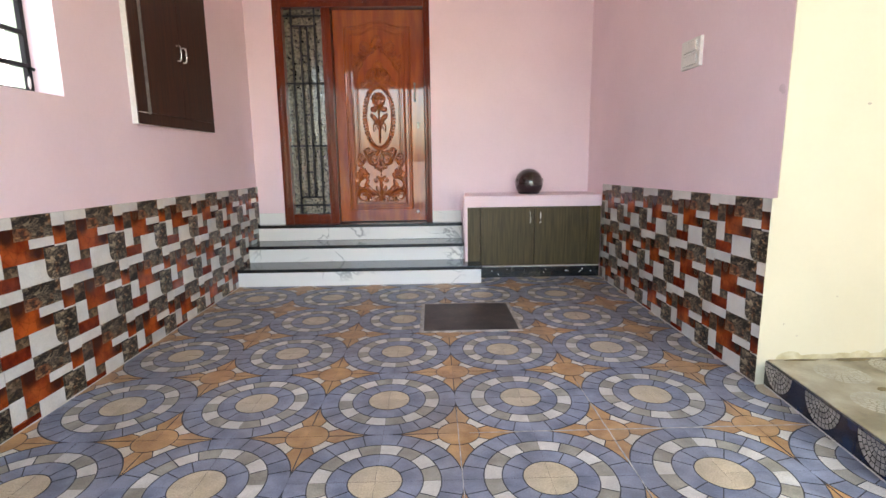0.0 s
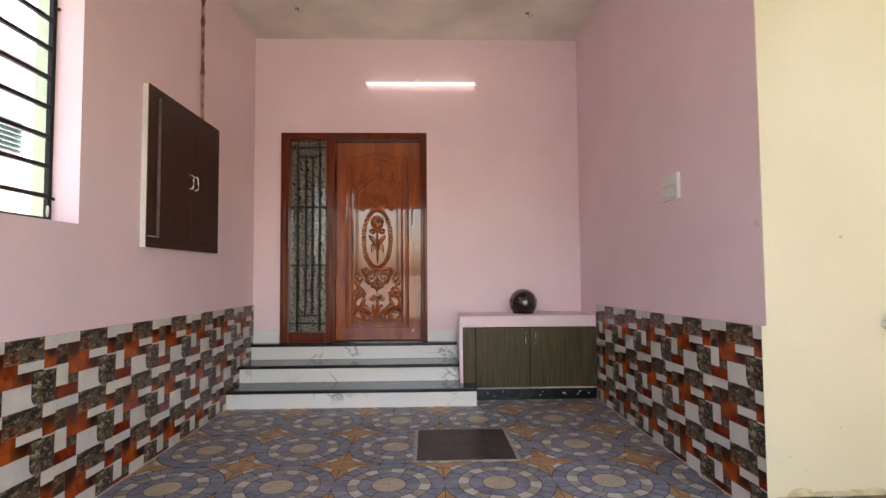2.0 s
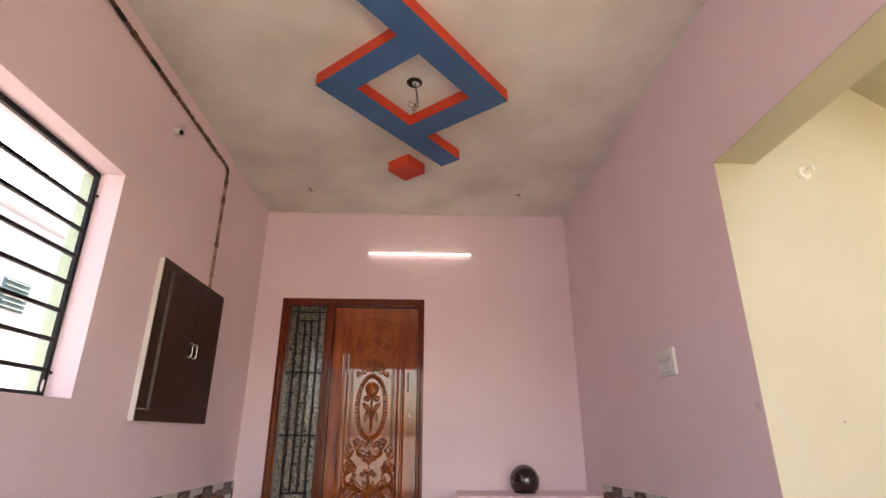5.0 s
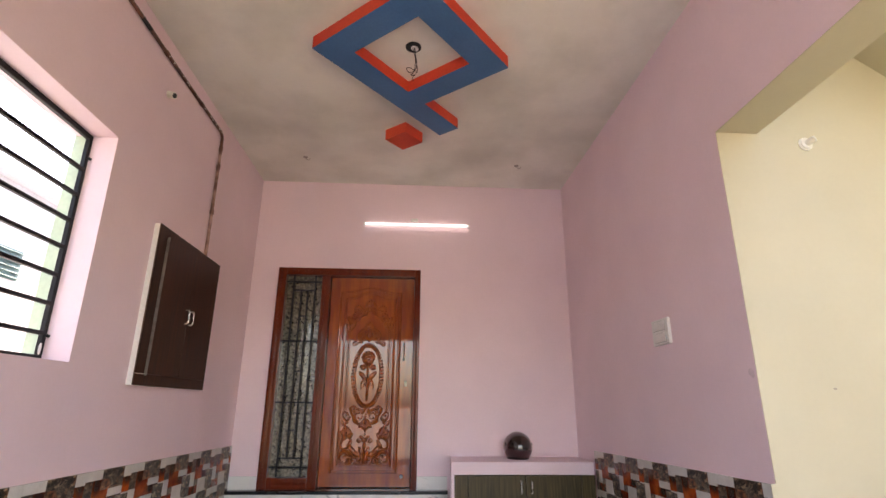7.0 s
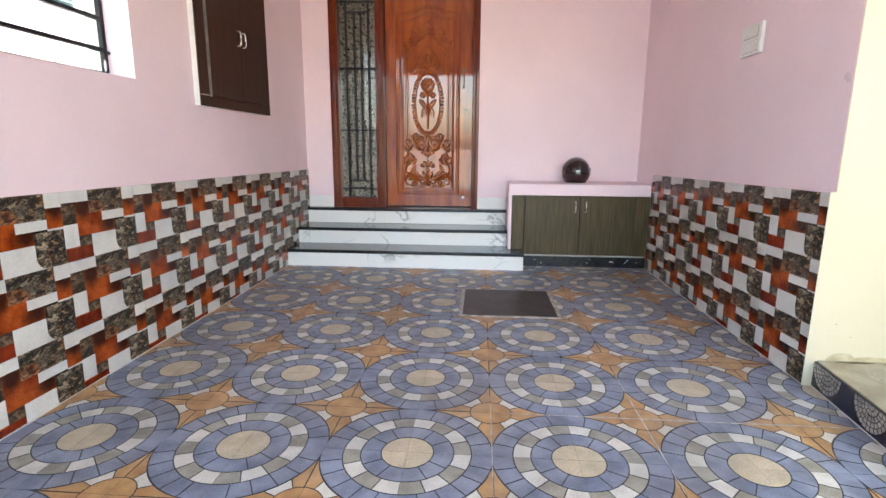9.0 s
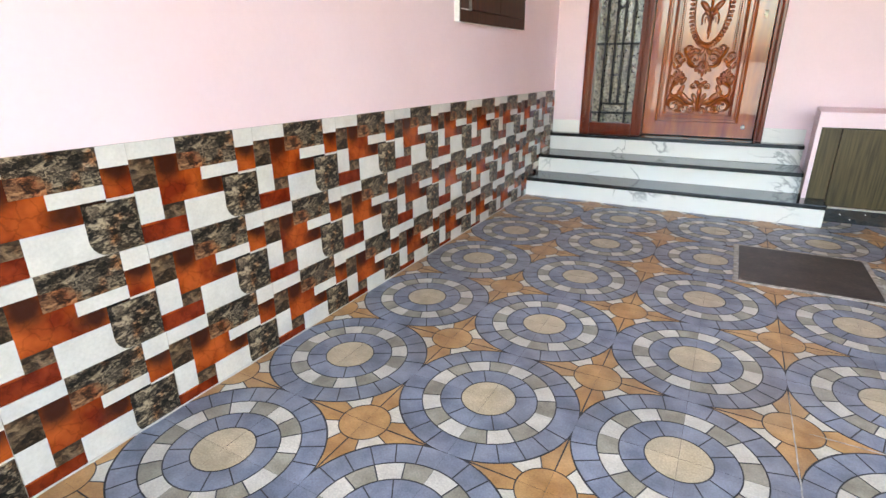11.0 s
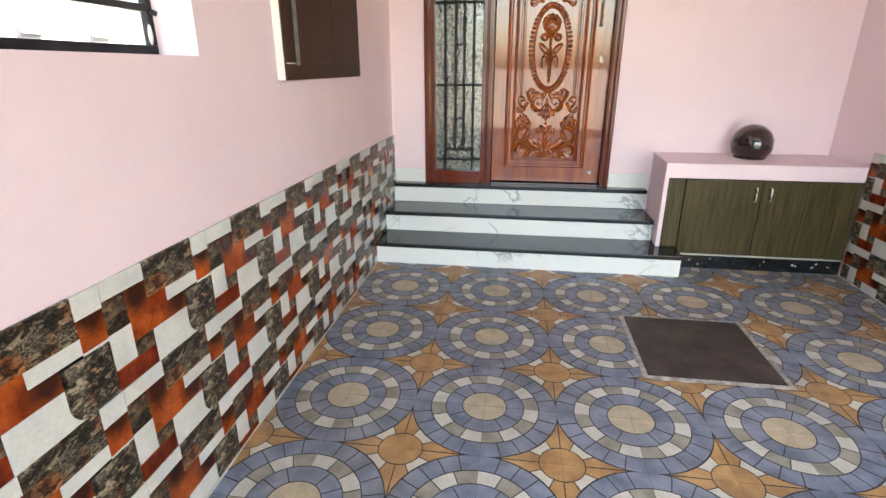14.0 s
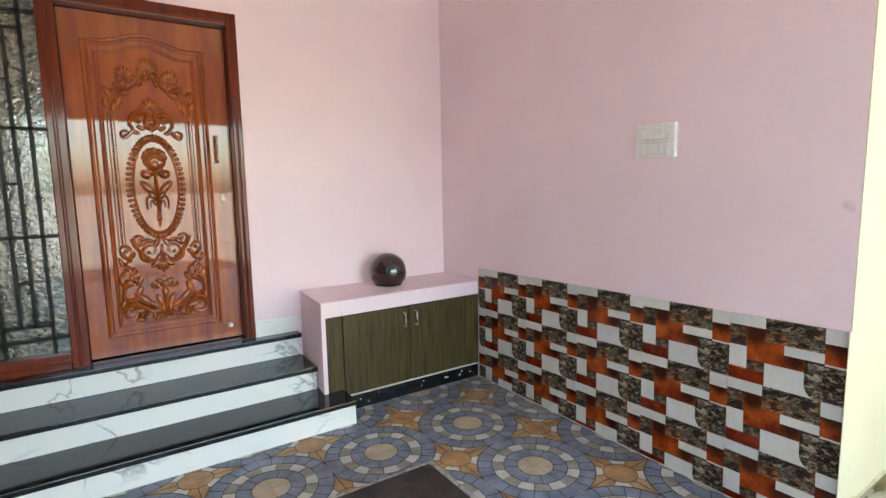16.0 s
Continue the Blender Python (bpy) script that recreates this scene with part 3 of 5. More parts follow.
# ---- entrance door ----
door = thing("door_1", (0.085, BACK, DZ0), "varnished teak entrance door with carved panel and sidelight", "door", kind="structure")
FY = BACK - 0.012           # face of the frame
LY = BACK + 0.085           # face of the leaf


def post(name, x0, x1, z0, z1, y0, y1, upright=True):
    q = cuboid((x0, y0, z0), (x1, y1, z1), 0.006)
    if upright:
        for t in (0.40, 0.55):
            x = x0 + (x1 - x0) * t
            tube(q, [(x, y0 + 0.002, z0 + 0.01), (x, y0 + 0.002, z1 - 0.01)], 0.005, sides=8)
    else:
        for t in (0.40, 0.55):
            z = z0 + (z1 - z0) * t
            tube(q, [(x0 + 0.01, y0 + 0.002, z), (x1 - 0.01, y0 + 0.002, z)], 0.005, sides=8)
    return part(name, q, FRAME_WOOD, door)


post("jamb", DX0, DX0 + 0.085, DZ0, DZ1, FY, BACK + 0.17)
post("jamb", DX1 - 0.060, DX1, DZ0, DZ1, FY, BACK + 0.17)
post("jamb", -0.198, -0.112, DZ0, DZ1 - 0.075, FY + 0.012, BACK + 0.17)
post("head", DX0 + 0.085, DX1 - 0.060, DZ1 - 0.075, DZ1, FY, BACK + 0.17, False)
post("sidelight_rail", DX0 + 0.085, -0.198, DZ0, DZ0 + 0.10, FY + 0.008, BACK + 0.17, False)
part("threshold", cuboid((-0.112, BACK - 0.004, DZ0 - 0.02), (DX1 - 0.06, BACK + 0.24, DZ0 + 0.004)), GRANITE, door, "polished black granite threshold", smooth=False)

# sidelight: pebbled glass behind an iron grille
GX0, GX1, GZ0, GZ1 = DX0 + 0.085, -0.198, DZ0 + 0.10, DZ1 - 0.075
part("pane", cuboid((GX0, BACK + 0.075, GZ0), (GX1, BACK + 0.083, GZ1)), GLASS, door, "pebbled obscured glass", smooth=False)
gy = BACK + 0.045
wide = GX1 - GX0
ox0, ox1 = GX0 + 0.20 * wide, GX0 + 0.80 * wide
ix0, ix1 = GX0 + 0.42 * wide, GX0 + 0.60 * wide


def rod(a, b, r=0.0085):
    q = cuboid((min(a[0], b[0]) - r, gy - r, min(a[1], b[1]) - r), (max(a[0], b[0]) + r, gy + r, max(a[1], b[1]) + r), 0.0015)
    part("grille_bar", q, IRON, door, smooth=False)


for x in (ox0, ox1):
    rod((x, GZ0), (x, GZ1))
for x in (ix0, ix1):
    rod((x, GZ0 + 0.165), (x, GZ1 - 0.155))
for z in (GZ0 + 0.085, 1.237, 1.827, GZ1 - 0.065):
    rod((GX0, z), (GX1, z))
for z in (GZ0 + 0.165, GZ1 - 0.155):
    rod((ox0, z), (ox1, z))
for z in (2.08, 1.53, 0.98):
    rod((ix0, z), (ix1, z), 0.0075)
for x, z in ((ox0, 2.02), (ox0, 1.63), (ox1, 1.05), (ox0, 0.93), (ix1, 0.80), (ix0, 2.2), (ox0, 0.63), (ox1, 1.45), (ox0 + 0.01, 1.28)):
    q = bmesh.new()
    for k in range(5):
        a = k * 1.2566
        ball(q, (x + 0.010 * math.cos(a), gy - 0.007, z + 0.010 * math.sin(a)), (0.007, 0.004, 0.007), 0, 6)
    part("rosette", q, IRON, door)

# the leaf
LX0, LX1, LZ0, LZ1 = -0.112, DX1 - 0.060, DZ0 + 0.010, DZ1 - 0.075
leaf = part("leaf", cuboid((LX0 + 0.002, LY, LZ0), (LX1 - 0.002, LY + 0.045, LZ1 - 0.003), 0.004), WOOD, door, "glossy red-brown carved teak leaf")
CX, CZ, K = 0.308, 1.503, 1 / 523


def at(px, py, lift=0.0):
    """A place on the leaf from drawing units counted from the oval's middle."""
    return Vector((CX + px * K, LY - lift, CZ - py * K))


def outline(w, top, bottom, rise):
    """A panel outline with a bowed top."""
    pts = [at(-w, bottom), at(-w, top)]
    for i in range(13):
        t = i / 12
        pts.append(at(-w * 0.72 + 1.44 * w * t, top - rise * math.sin(math.pi * t) ** 1.6))
    pts += [at(w, top), at(w, bottom)]
    return pts


for w, top, bottom, rise, r in ((163, -440, 472, 28, 0.011), (152, -428, 460, 28, 0.006), (134, -408, 443, 30, 0.009), (128, -402, 437, 30, 0.005)):
    part("panel_moulding", tube(bmesh.new(), outline(w, top, bottom, rise), r, sides=8, closed=True), WOOD, leaf)


def ellipse(rx, ry, n=48):
    return [at(rx * math.cos(2 * math.pi * i / n), ry * math.sin(2 * math.pi * i / n)) for i in range(n)]


q = tube(bmesh.new(), ellipse(64, 147), 0.007, closed=True)
part("oval_rim", q, CARVED_WOOD, leaf)
q = bmesh.new()
for i in range(58):
    a = 2 * math.pi * (i + 0.5) / 58
    c = at(76 * math.cos(a), 158 * math.sin(a), 0.001)
    ball(q, c, (0.020, 0.012, 0.0132), math.atan2(math.sin(a) / 158, math.cos(a) / 76), 10)
part("gadrooned_ring", q, CARVED_WOOD, leaf)


def mirrored(fn):
    """Carves a piece twice, once for each side."""
    for s in (-1, 1):
        q = bmesh.new()
        fn(q, s)
        part("carving", q, CARVED_WOOD, leaf)


def scroll(q, s, pts, r0, r1):
    tube(q, smooth_line([at(s * x, y, 0.002) for x, y in pts]), r0 * 1.1, r1 * 1.1)


def curl(q, s, x, y, r, start, turns, w0=0.013, w1=0.007, way=1):
    """A spiral volute ending in a bead."""
    n = int(14 * turns)
    pts = []
    for i in range(n + 1):
        t = i / n
        a = start + way * t * turns * 2 * math.pi
        rr = r * (1 - 0.70 * t)
        pts.append(at(s * (x + rr * math.cos(a)), y + rr * math.sin(a), 0.002))
    tube(q, pts, w0, w1)
    ball(q, pts[-1], (0.012, 0.011, 0.012), 0, 8)


def leaflet(q, s, x, y, long, wide, angle, lift=0.004):
    """A carved leaf with a midrib; angle in degrees from upright, outwards."""
    a = radians(angle)
    ball(q, at(s * x, y, lift * 0.4), (wide * K * 1.15, 0.012, long * K), s * a, 10)
    d = Vector((math.sin(a) * s, 0, math.cos(a)))
    c = at(s * x, y, 0.010)
    tube(q, [c - d * long * K * 0.85, c + d * long * K * 0.85], 0.003, 0.002, sides=5)


def acanthus(q, s, x, y, long, angle, lobes=3):
    """A spray of overlapping lobes that fans out of one root."""
    for k in range(-lobes, lobes + 1):
        a = angle + k * 24
        far_ = long * (1 - 0.09 * abs(k))
        leaflet(q, s, x + math.sin(radians(a)) * far_ * 0.52, y - math.cos(radians(a)) * far_ * 0.52, far_ * 0.5, far_ * 0.17, a)


def blossom(q, c, r, petals=6):
    for k in range(petals):
        a = 2 * math.pi * k / petals + 0.3
        ball(q, c + Vector((math.cos(a) * r * 0.62, 0, math.sin(a) * r * 0.62)), (r * 0.42, 0.011, r * 0.38), -a, 8)
    for k in range(5):
        a = 2 * math.pi * k / 5
        ball(q, c + Vector((math.cos(a) * r * 0.32, -0.006, math.sin(a) * r * 0.32)), (r * 0.30, 0.008, r * 0.24), -a, 8)
    ball(q, c + Vector((0, -0.012, 0)), (r * 0.22, 0.007, r * 0.22), 0, 8)


# rose in the oval
q = bmesh.new()
ball(q, at(0, -84), (34 * K, 0.016, 32 * K), 0, 16)
for k in range(7):
    a = math.pi * (0.02 + k / 6 * 0.96)
    ball(q, at(27 * math.cos(a), -92 - 24 * math.sin(a), 0.006), (11 * K, 0.012, 9 * K), -a, 8)
for k in range(5):
    a = math.pi * k / 4
    ball(q, at(15 * math.cos(a), -90 - 12 * math.sin(a), 0.015), (9 * K, 0.007, 7 * K), -a, 8)
ball(q, at(0, -72, 0.014), (12 * K, 0.007, 14 * K), 0, 10)
tube(q, smooth_line([at(0, -55, 0.003), at(0, 0, 0.003), at(2, 60, 0.003), at(1, 95, 0.003)]), 0.010, 0.013)
ball(q, at(1, 100), (0.016, 0.012, 0.022), 0, 8)
ball(q, at(1, 118), (0.010, 0.009, 0.024), 0, 8)
part("rose_carving", q, CARVED_WOOD, leaf, "carved rose with stem and leaves")
mirrored(lambda q, s: (leaflet(q, s, 27, -40, 17, 13, 55), leaflet(q, s, 14, -48, 14, 9, 30), leaflet(q, s, 25, 2, 30, 11, 42), leaflet(q, s, 14, 26, 18, 8, 35), scroll(q, s, ((4, 44), (12, 32), (24, 30), (31, 44), (30, 72)), 0.009, 0.006), scroll(q, s, ((6, 60), (14, 44), (20, 50), (20, 66)), 0.006, 0.004)))
# crest over the oval
mirrored(lambda q, s: (scroll(q, s, ((4, -182), (14, -205), (10, -228), (28, -238), (50, -226), (60, -198), (52, -180), (66, -160), (78, -152)), 0.012, 0.009), curl(q, s, 72, -166, 15, 1.2, 0.95, 0.009, 0.005, -1), curl(q, s, 34, -212, 18, 4.0, 1.0, 0.009, 0.005), leaflet(q, s, 14, -196, 18, 8, 20), leaflet(q, s, 30, -186, 14, 7, 60), leaflet(q, s, 46, -172, 14, 7, 75)))
q = bmesh.new()
acanthus(q, 1, 0, -240, 42, 0, 3)
ball(q, at(0, -188), (0.018, 0.012, 0.030), 0, 8)
part("crest_carving", q, CARVED_WOOD, leaf)
# garland under the bowed top
q = bmesh.new()
acanthus(q, 1, 0, -360, 44, 0, 3)
blossom(q, at(0, -362), 30 * K)
part("blossom_carving", q, CARVED_WOOD, leaf)
mirrored(lambda q, s: (blossom(q, at(s * 57, -332), 30 * K, 7), acanthus(q, s, 62, -340, 36, 20, 2), scroll(q, s, ((20, -350), (30, -340), (34, -322), (46, -308), (60, -300)), 0.010, 0.008), curl(q, s, 34, -330, 14, 2.0, 0.9, 0.008, 0.005), scroll(q, s, ((60, -302), (78, -304), (92, -288), (104, -268), (112, -240)), 0.011, 0.008), blossom(q, at(s * 96, -282), 22 * K, 5), leaflet(q, s, 112, -292, 20, 8, 25), leaflet(q, s, 84, -262, 22, 9, -20), leaflet(q, s, 118, -256, 18, 8, 10), leaflet(q, s, 98, -244, 18, 8, -8), curl(q, s, 110, -232, 13, 2.6, 0.9, 0.008, 0.005), leaflet(q, s, 66, -290, 16, 8, -60), leaflet(q, s, 84, -312, 14, 8, 60), leaflet(q, s, 22, -326, 14, 7, -20)))


def beads(q, s):
    for i in range(48):
        ball(q, at(s * 108, -222 + i * 8.6, 0.002), (0.0085, 0.008, 0.0075), 0, 6)


mirrored(beads)
mirrored(lambda q, s: (tube(q, [at(s * 100, -226, 0.001), at(s * 100, 186, 0.001)], 0.003, sides=6), tube(q, [at(s * 117, -226, 0.001), at(s * 117, 186, 0.001)], 0.003, sides=6)))
# lyre scrolls under the oval
mirrored(lambda q, s: (curl(q, s, 66, 170, 17, 3.6, 0.95, 0.010, 0.006, 1), scroll(q, s, ((82, 162), (74, 188), (62, 206), (58, 228), (40, 240), (20, 238), (8, 258)), 0.012, 0.009), curl(q, s, 32, 206, 26, 1.4, 1.1, 0.011, 0.006, -1), leaflet(q, s, 52, 178, 18, 8, -50), leaflet(q, s, 14, 180, 20, 8, -30), leaflet(q, s, 12, 232, 20, 9, -28), leaflet(q, s, 20, 248, 18, 8, -52), leaflet(q, s, 34, 172, 16, 7, 70)))
q = bmesh.new()
acanthus(q, 1, 0, 236, 40, 180, 3)
ball(q, at(0, 268), (0.012, 0.011, 0.026), 0, 8)
ball(q, at(0, 205), (0.012, 0.010, 0.040), 0, 8)
ball(q, at(0, 292), (0.012, 0.010, 0.012), 0, 8)
ball(q, at(0, 318), (0.030, 0.014, 0.022), 0, 10)
ball(q, at(0, 345), (0.020, 0.013, 0.034), 0, 10)
tube(q, smooth_line([at(0, 355, 0.004), at(0, 390, 0.004), at(0, 428, 0.004)]), 0.013, 0.009)
part("vase_carving", q, CARVED_WOOD, leaf)
mirrored(lambda q, s: (curl(q, s, 28, 318, 13, 2.6, 0.95, 0.009, 0.005, -1), leaflet(q, s, 14, 306, 14, 7, 60), leaflet(q, s, 16, 372, 26, 9, 24), leaflet(q, s, 34, 384, 24, 9, 50), leaflet(q, s, 10, 400, 22, 8, 14)))
# side columns and the foot scrolls
mirrored(lambda q, s: (curl(q, s, 106, 200, 18, 3.0, 1.0, 0.010, 0.006), scroll(q, s, ((116, 206), (102, 224), (90, 232), (104, 246), (92, 262)), 0.011, 0.009), leaflet(q, s, 84, 216, 14, 7, -40), leaflet(q, s, 116, 236, 16, 7, 20), acanthus(q, s, 94, 288, 38, 0, 3), blossom(q, at(s * 94, 286), 28 * K, 6), leaflet(q, s, 118, 296, 22, 9, 12), leaflet(q, s, 70, 300, 20, 8, -30), scroll(q, s, ((90, 306), (112, 322), (118, 346), (102, 362), (84, 352), (86, 336)), 0.012, 0.008), leaflet(q, s, 74, 336, 24, 9, -24), leaflet(q, s, 120, 372, 20, 8, -10)))
mirrored(lambda q, s: (curl(q, s, 98, 404, 29, 3.6, 1.2, 0.014, 0.007), curl(q, s, 52, 418, 22, 0.2, 1.15, 0.013, 0.007, -1), curl(q, s, 18, 424, 16, 2.9, 1.1, 0.011, 0.006), scroll(q, s, ((126, 402), (112, 378), (86, 370), (64, 384), (46, 398), (30, 396)), 0.014, 0.010), leaflet(q, s, 76, 398, 22, 9, 70), leaflet(q, s, 58, 366, 30, 11, 42), leaflet(q, s, 76, 428, 16, 7, 80), leaflet(q, s, 34, 424, 14, 6, 20)))

# handle, lock and stopper
q = tube(bmesh.new(), [(0.664, LY - 0.038, 1.655), (0.664, LY - 0.038, 1.822)], 0.007)
for z in (1.660, 1.817):
    tube(q, [(0.664, LY + 0.001, z), (0.664, LY - 0.038, z)], 0.007)
    ball(q, (0.664, LY - 0.038, z), (0.011, 0.011, 0.011))
    disc(q, (0.664, LY - 0.002, z), (0, 1, 0), 0.014, 0.006, 16)
part("door_handle", q, BRASS, leaf, "antique brass pull handle")
q = disc(bmesh.new(), (0.690, LY - 0.003, 1.425), (0, 1, 0), 0.012, 0.010, 18)
cuboid((0.677, LY - 0.003, 1.398), (0.703, LY + 0.001, 1.452), 0.001, q)
part("lock_plate", q, BRASS, leaf, "brass lock plate")
q = disc(bmesh.new(), (0.672, LY - 0.02, 0.575), (0, 1, 0), 0.014, 0.045, 14)
ball(q, (0.672, LY - 0.045, 0.575), (0.017, 0.010, 0.017))
part("door_stopper", q, PLASTIC, leaf, "small white door stopper")

# ---- steps ----
def step(y, z, x1, back):
    root = thing("step", (0.1, y, 0), "step with black granite tread and white marble riser", "step", "steps to the entrance")
    part("riser", cuboid((LEFT + 0.012, y + 0.020, z - 0.157 + (0.0 if z < 0.2 else 0.002)), (x1, back, z - 0.030)), MARBLE, root, "grey-veined white marble riser", smooth=False)
    part("tread", cuboid((LEFT + 0.012, y, z - 0.030), (x1 + 0.004, back, z), 0.004), GRANITE, root, "polished black granite tread")
    return root


step(2.196, 0.157, 1.240, 2.56)
step(2.503, 0.313, 1.104, 2.86)
step(2.808, 0.470, 1.104, BACK - 0.001)
for x0, x1 in ((LEFT + 0.012, DX0 - 0.002), (DX1 + 0.002, 1.104)):
    structure("baseboard", cuboid((x0, BACK - 0.012, 0.4705), (x1, BACK - 0.0005, 0.583), 0.002), MARBLE, "white marble skirting beside the door", "skirting")

# ---- shoe cupboard under the ledge ----
cup = thing("shoe_cupboard", (1.73, 2.64, 0), "olive-brown laminate cupboard under a pink masonry ledge", "cupboard")
q = prism([(1.106, 2.392), (2.354, 2.392), (2.354, BACK - 0.001), (1.138, BACK - 0.001)], 0.655, 0.757)
bmesh.ops.bevel(q, geom=q.edges[:], offset=0.005, segments=2, profile=0.6, affect="EDGES")
part("ledge_slab", q, PINK, cup, "pink painted masonry ledge")
part("side_wall", prism([(1.106, 2.394), (1.134, 2.394), (1.166, BACK - 0.001), (1.138, BACK - 0.001)], 0.158, 0.655), PINK, cup, "pink painted end wall")
part("body", cuboid((1.168, 2.425, 0.112), (2.354, 2.88, 0.654)), DARK_LAMINATE, cup, smooth=False)
part("filler_panel", cuboid((1.136, 2.400, 0.158), (1.247, 2.424, 0.652), 0.002), LAMINATE, cup)
part("filler_panel", cuboid((2.232, 2.400, 0.112), (2.352, 2.424, 0.652), 0.002), LAMINATE, cup)
for x0, x1, hx in ((1.254, 1.742, 1.703), (1.749, 2.226, 1.795)):
    d = part("cupboard_door", cuboid((x0, 2.397, 0.116), (x1, 2.420, 0.648), 0.002), LAMINATE, cup)
    q = tube(bmesh.new(), smooth_line([(hx, 2.398, 0.508), (hx, 2.374, 0.514), (hx, 2.370, 0.556), (hx, 2.374, 0.600), (hx, 2.398, 0.606)], 4), 0.0055)
    part("pull", q, STEEL, d, "small brushed steel pull handle")
part("plinth", cuboid((1.242, 2.412, 0.0), (2.356, 2.424, 0.098), 0.001), GRANITE, cup, "black granite plinth spotted with paint", smooth=False)
part("caulk_line", cuboid((1.242, 2.409, 0.098), (2.354, 2.423, 0.107), 0.002), GROUT, cup, "line of white filler")
for x, z, w, h in ((2.05, 0.055, 0.018, 0.010), (2.07, 0.05, 0.010, 0.008), (2.18, 0.045, 0.006, 0.020), (2.20, 0.07, 0.008, 0.014), (1.42, 0.03, 0.010, 0.006), (1.36, 0.06, 0.006, 0.010), (1.86, 0.07, 0.010, 0.005), (1.84, 0.04, 0.006, 0.006), (2.28, 0.05, 0.006, 0.016), (1.50, 0.075, 0.006, 0.006)):
    part("paint_spot", ball(bmesh.new(), (x, 2.412, z), (w * 0.6, 0.0015, h * 0.6), x * 9, 7), PLASTIC, cup, "splash of white paint")

# ---- helmet ----
HX, HY, HZ = 1.745, 2.70, 0.757
helm = thing("helmet", (HX, HY, HZ), "maroon full-face motorcycle helmet with smoked visor on the ledge", "helmet")


def dome(q, scale, keep, seg=32):
    s = bmesh.new()
    bmesh.ops.create_uvsphere(s, u_segments=seg, v_segments=20, radius=1)
    bmesh.ops.delete(s, geom=[f for f in s.faces if not keep(f.calc_center_median())], context="FACES")
    for v in s.verts:
        v.co = Vector([v.co[i] * scale[i] for i in range(3)])
    return join(q, s, pose(HX, HY, HZ + 0.100, 0, 0, 24))


facing = lambda c: c.y < -0.25 and abs(c.x) < 0.86
q = dome(bmesh.new(), (0.128, 0.146, 0.136), lambda c: c.z > -0.70 and not (facing(c) and -0.12 < c.z < 0.42))
part("shell", q, HELMET_RED, helm, "glossy maroon shell")
q = dome(bmesh.new(), (0.125, 0.143, 0.133), lambda c: c.y < -0.15 and -0.2 < c.z < 0.5)
part("visor", q, VISOR, helm, "smoked glossy visor")
q = bmesh.new()
for z, r in ((0.006, 0.094), (0.009, 0.089), (0.012, 0.084)):
    n = 36
    tube(q, [(HX + r * math.cos(2 * math.pi * i / n), HY + 1.12 * r * math.sin(2 * math.pi * i / n), HZ + z) for i in range(n)], 0.007, sides=6, closed=True)
part("rim", q, DARK, helm, "black rubber rim")
for s in (-1, 1):
    q = disc(bmesh.new(), (HX + s * 0.121, HY - 0.03, HZ + 0.125), (1, 0, 0), 0.016, 0.010, 16)
    part("visor_pivot", q, DARK, helm)

# ---- meter cupboard on the left wall ----
mb = thing("wall_cupboard", (LEFT, 1.395, 1.305), "dark brown laminate wall cupboard with white side", "cupboard")
B0, B1, Y0, Y1, Z0, Z1 = LEFT, LEFT + 0.042, 0.885, 1.925, 1.316, 2.322
part("carcass", cuboid((B0, Y0, Z0), (B1 - 0.008, Y1, Z1), 0.003), PLASTIC, mb, "white painted carcass", smooth=False)
for y0, y1, z0, z1 in ((Y0, 1.01, Z0, Z1), (1.84, Y1, Z0, Z1), (1.01, 1.84, Z0, Z0 + 0.08), (1.01, 1.84, Z1 - 0.08, Z1)):
    part("face_strip", cuboid((B1 - 0.008, y0, z0 + 0.0006), (B1, y1, z1 - 0.0006), 0.0006), DARK_LAMINATE, mb, smooth=False)
for y0, y1, hy in ((0.995, 1.421, 1.387), (1.424, 1.850, 1.460)):
    d = part("cupboard_door", cuboid((B1 + 0.0005, y0, Z0 + 0.07), (B1 + 0.019, y1, Z1 - 0.065), 0.0015), DARK_LAMINATE, mb)
    x = B1 + 0.019
    q = tube(bmesh.new(), smooth_line([(x - 0.001, hy, 1.752), (x + 0.022, hy, 1.757), (x + 0.025, hy, 1.80), (x + 0.022, hy, 1.843), (x - 0.001, hy, 1.848)], 4), 0.0046)
    for z in (1.762, 1.838):
        ball(q, (x + 0.022, hy, z), (0.007, 0.007, 0.009), 0, 8)
    part("pull", q, STEEL, d, "polished steel pull handle")
part("edge_band", cuboid((B1 + 0.001, 0.9885, Z0 + 0.06), (B1 + 0.019, 0.9945, Z1 - 0.062), 0.001), EDGE_BAND, mb, "raw grey door edge")
part("filler_line", cuboid((B1 - 0.004, Y0 + 0.004, Z0 + 0.066), (B1 + 0.001, 0.986, Z0 + 0.071)), PLASTIC, mb, "smear of white filler", smooth=False)

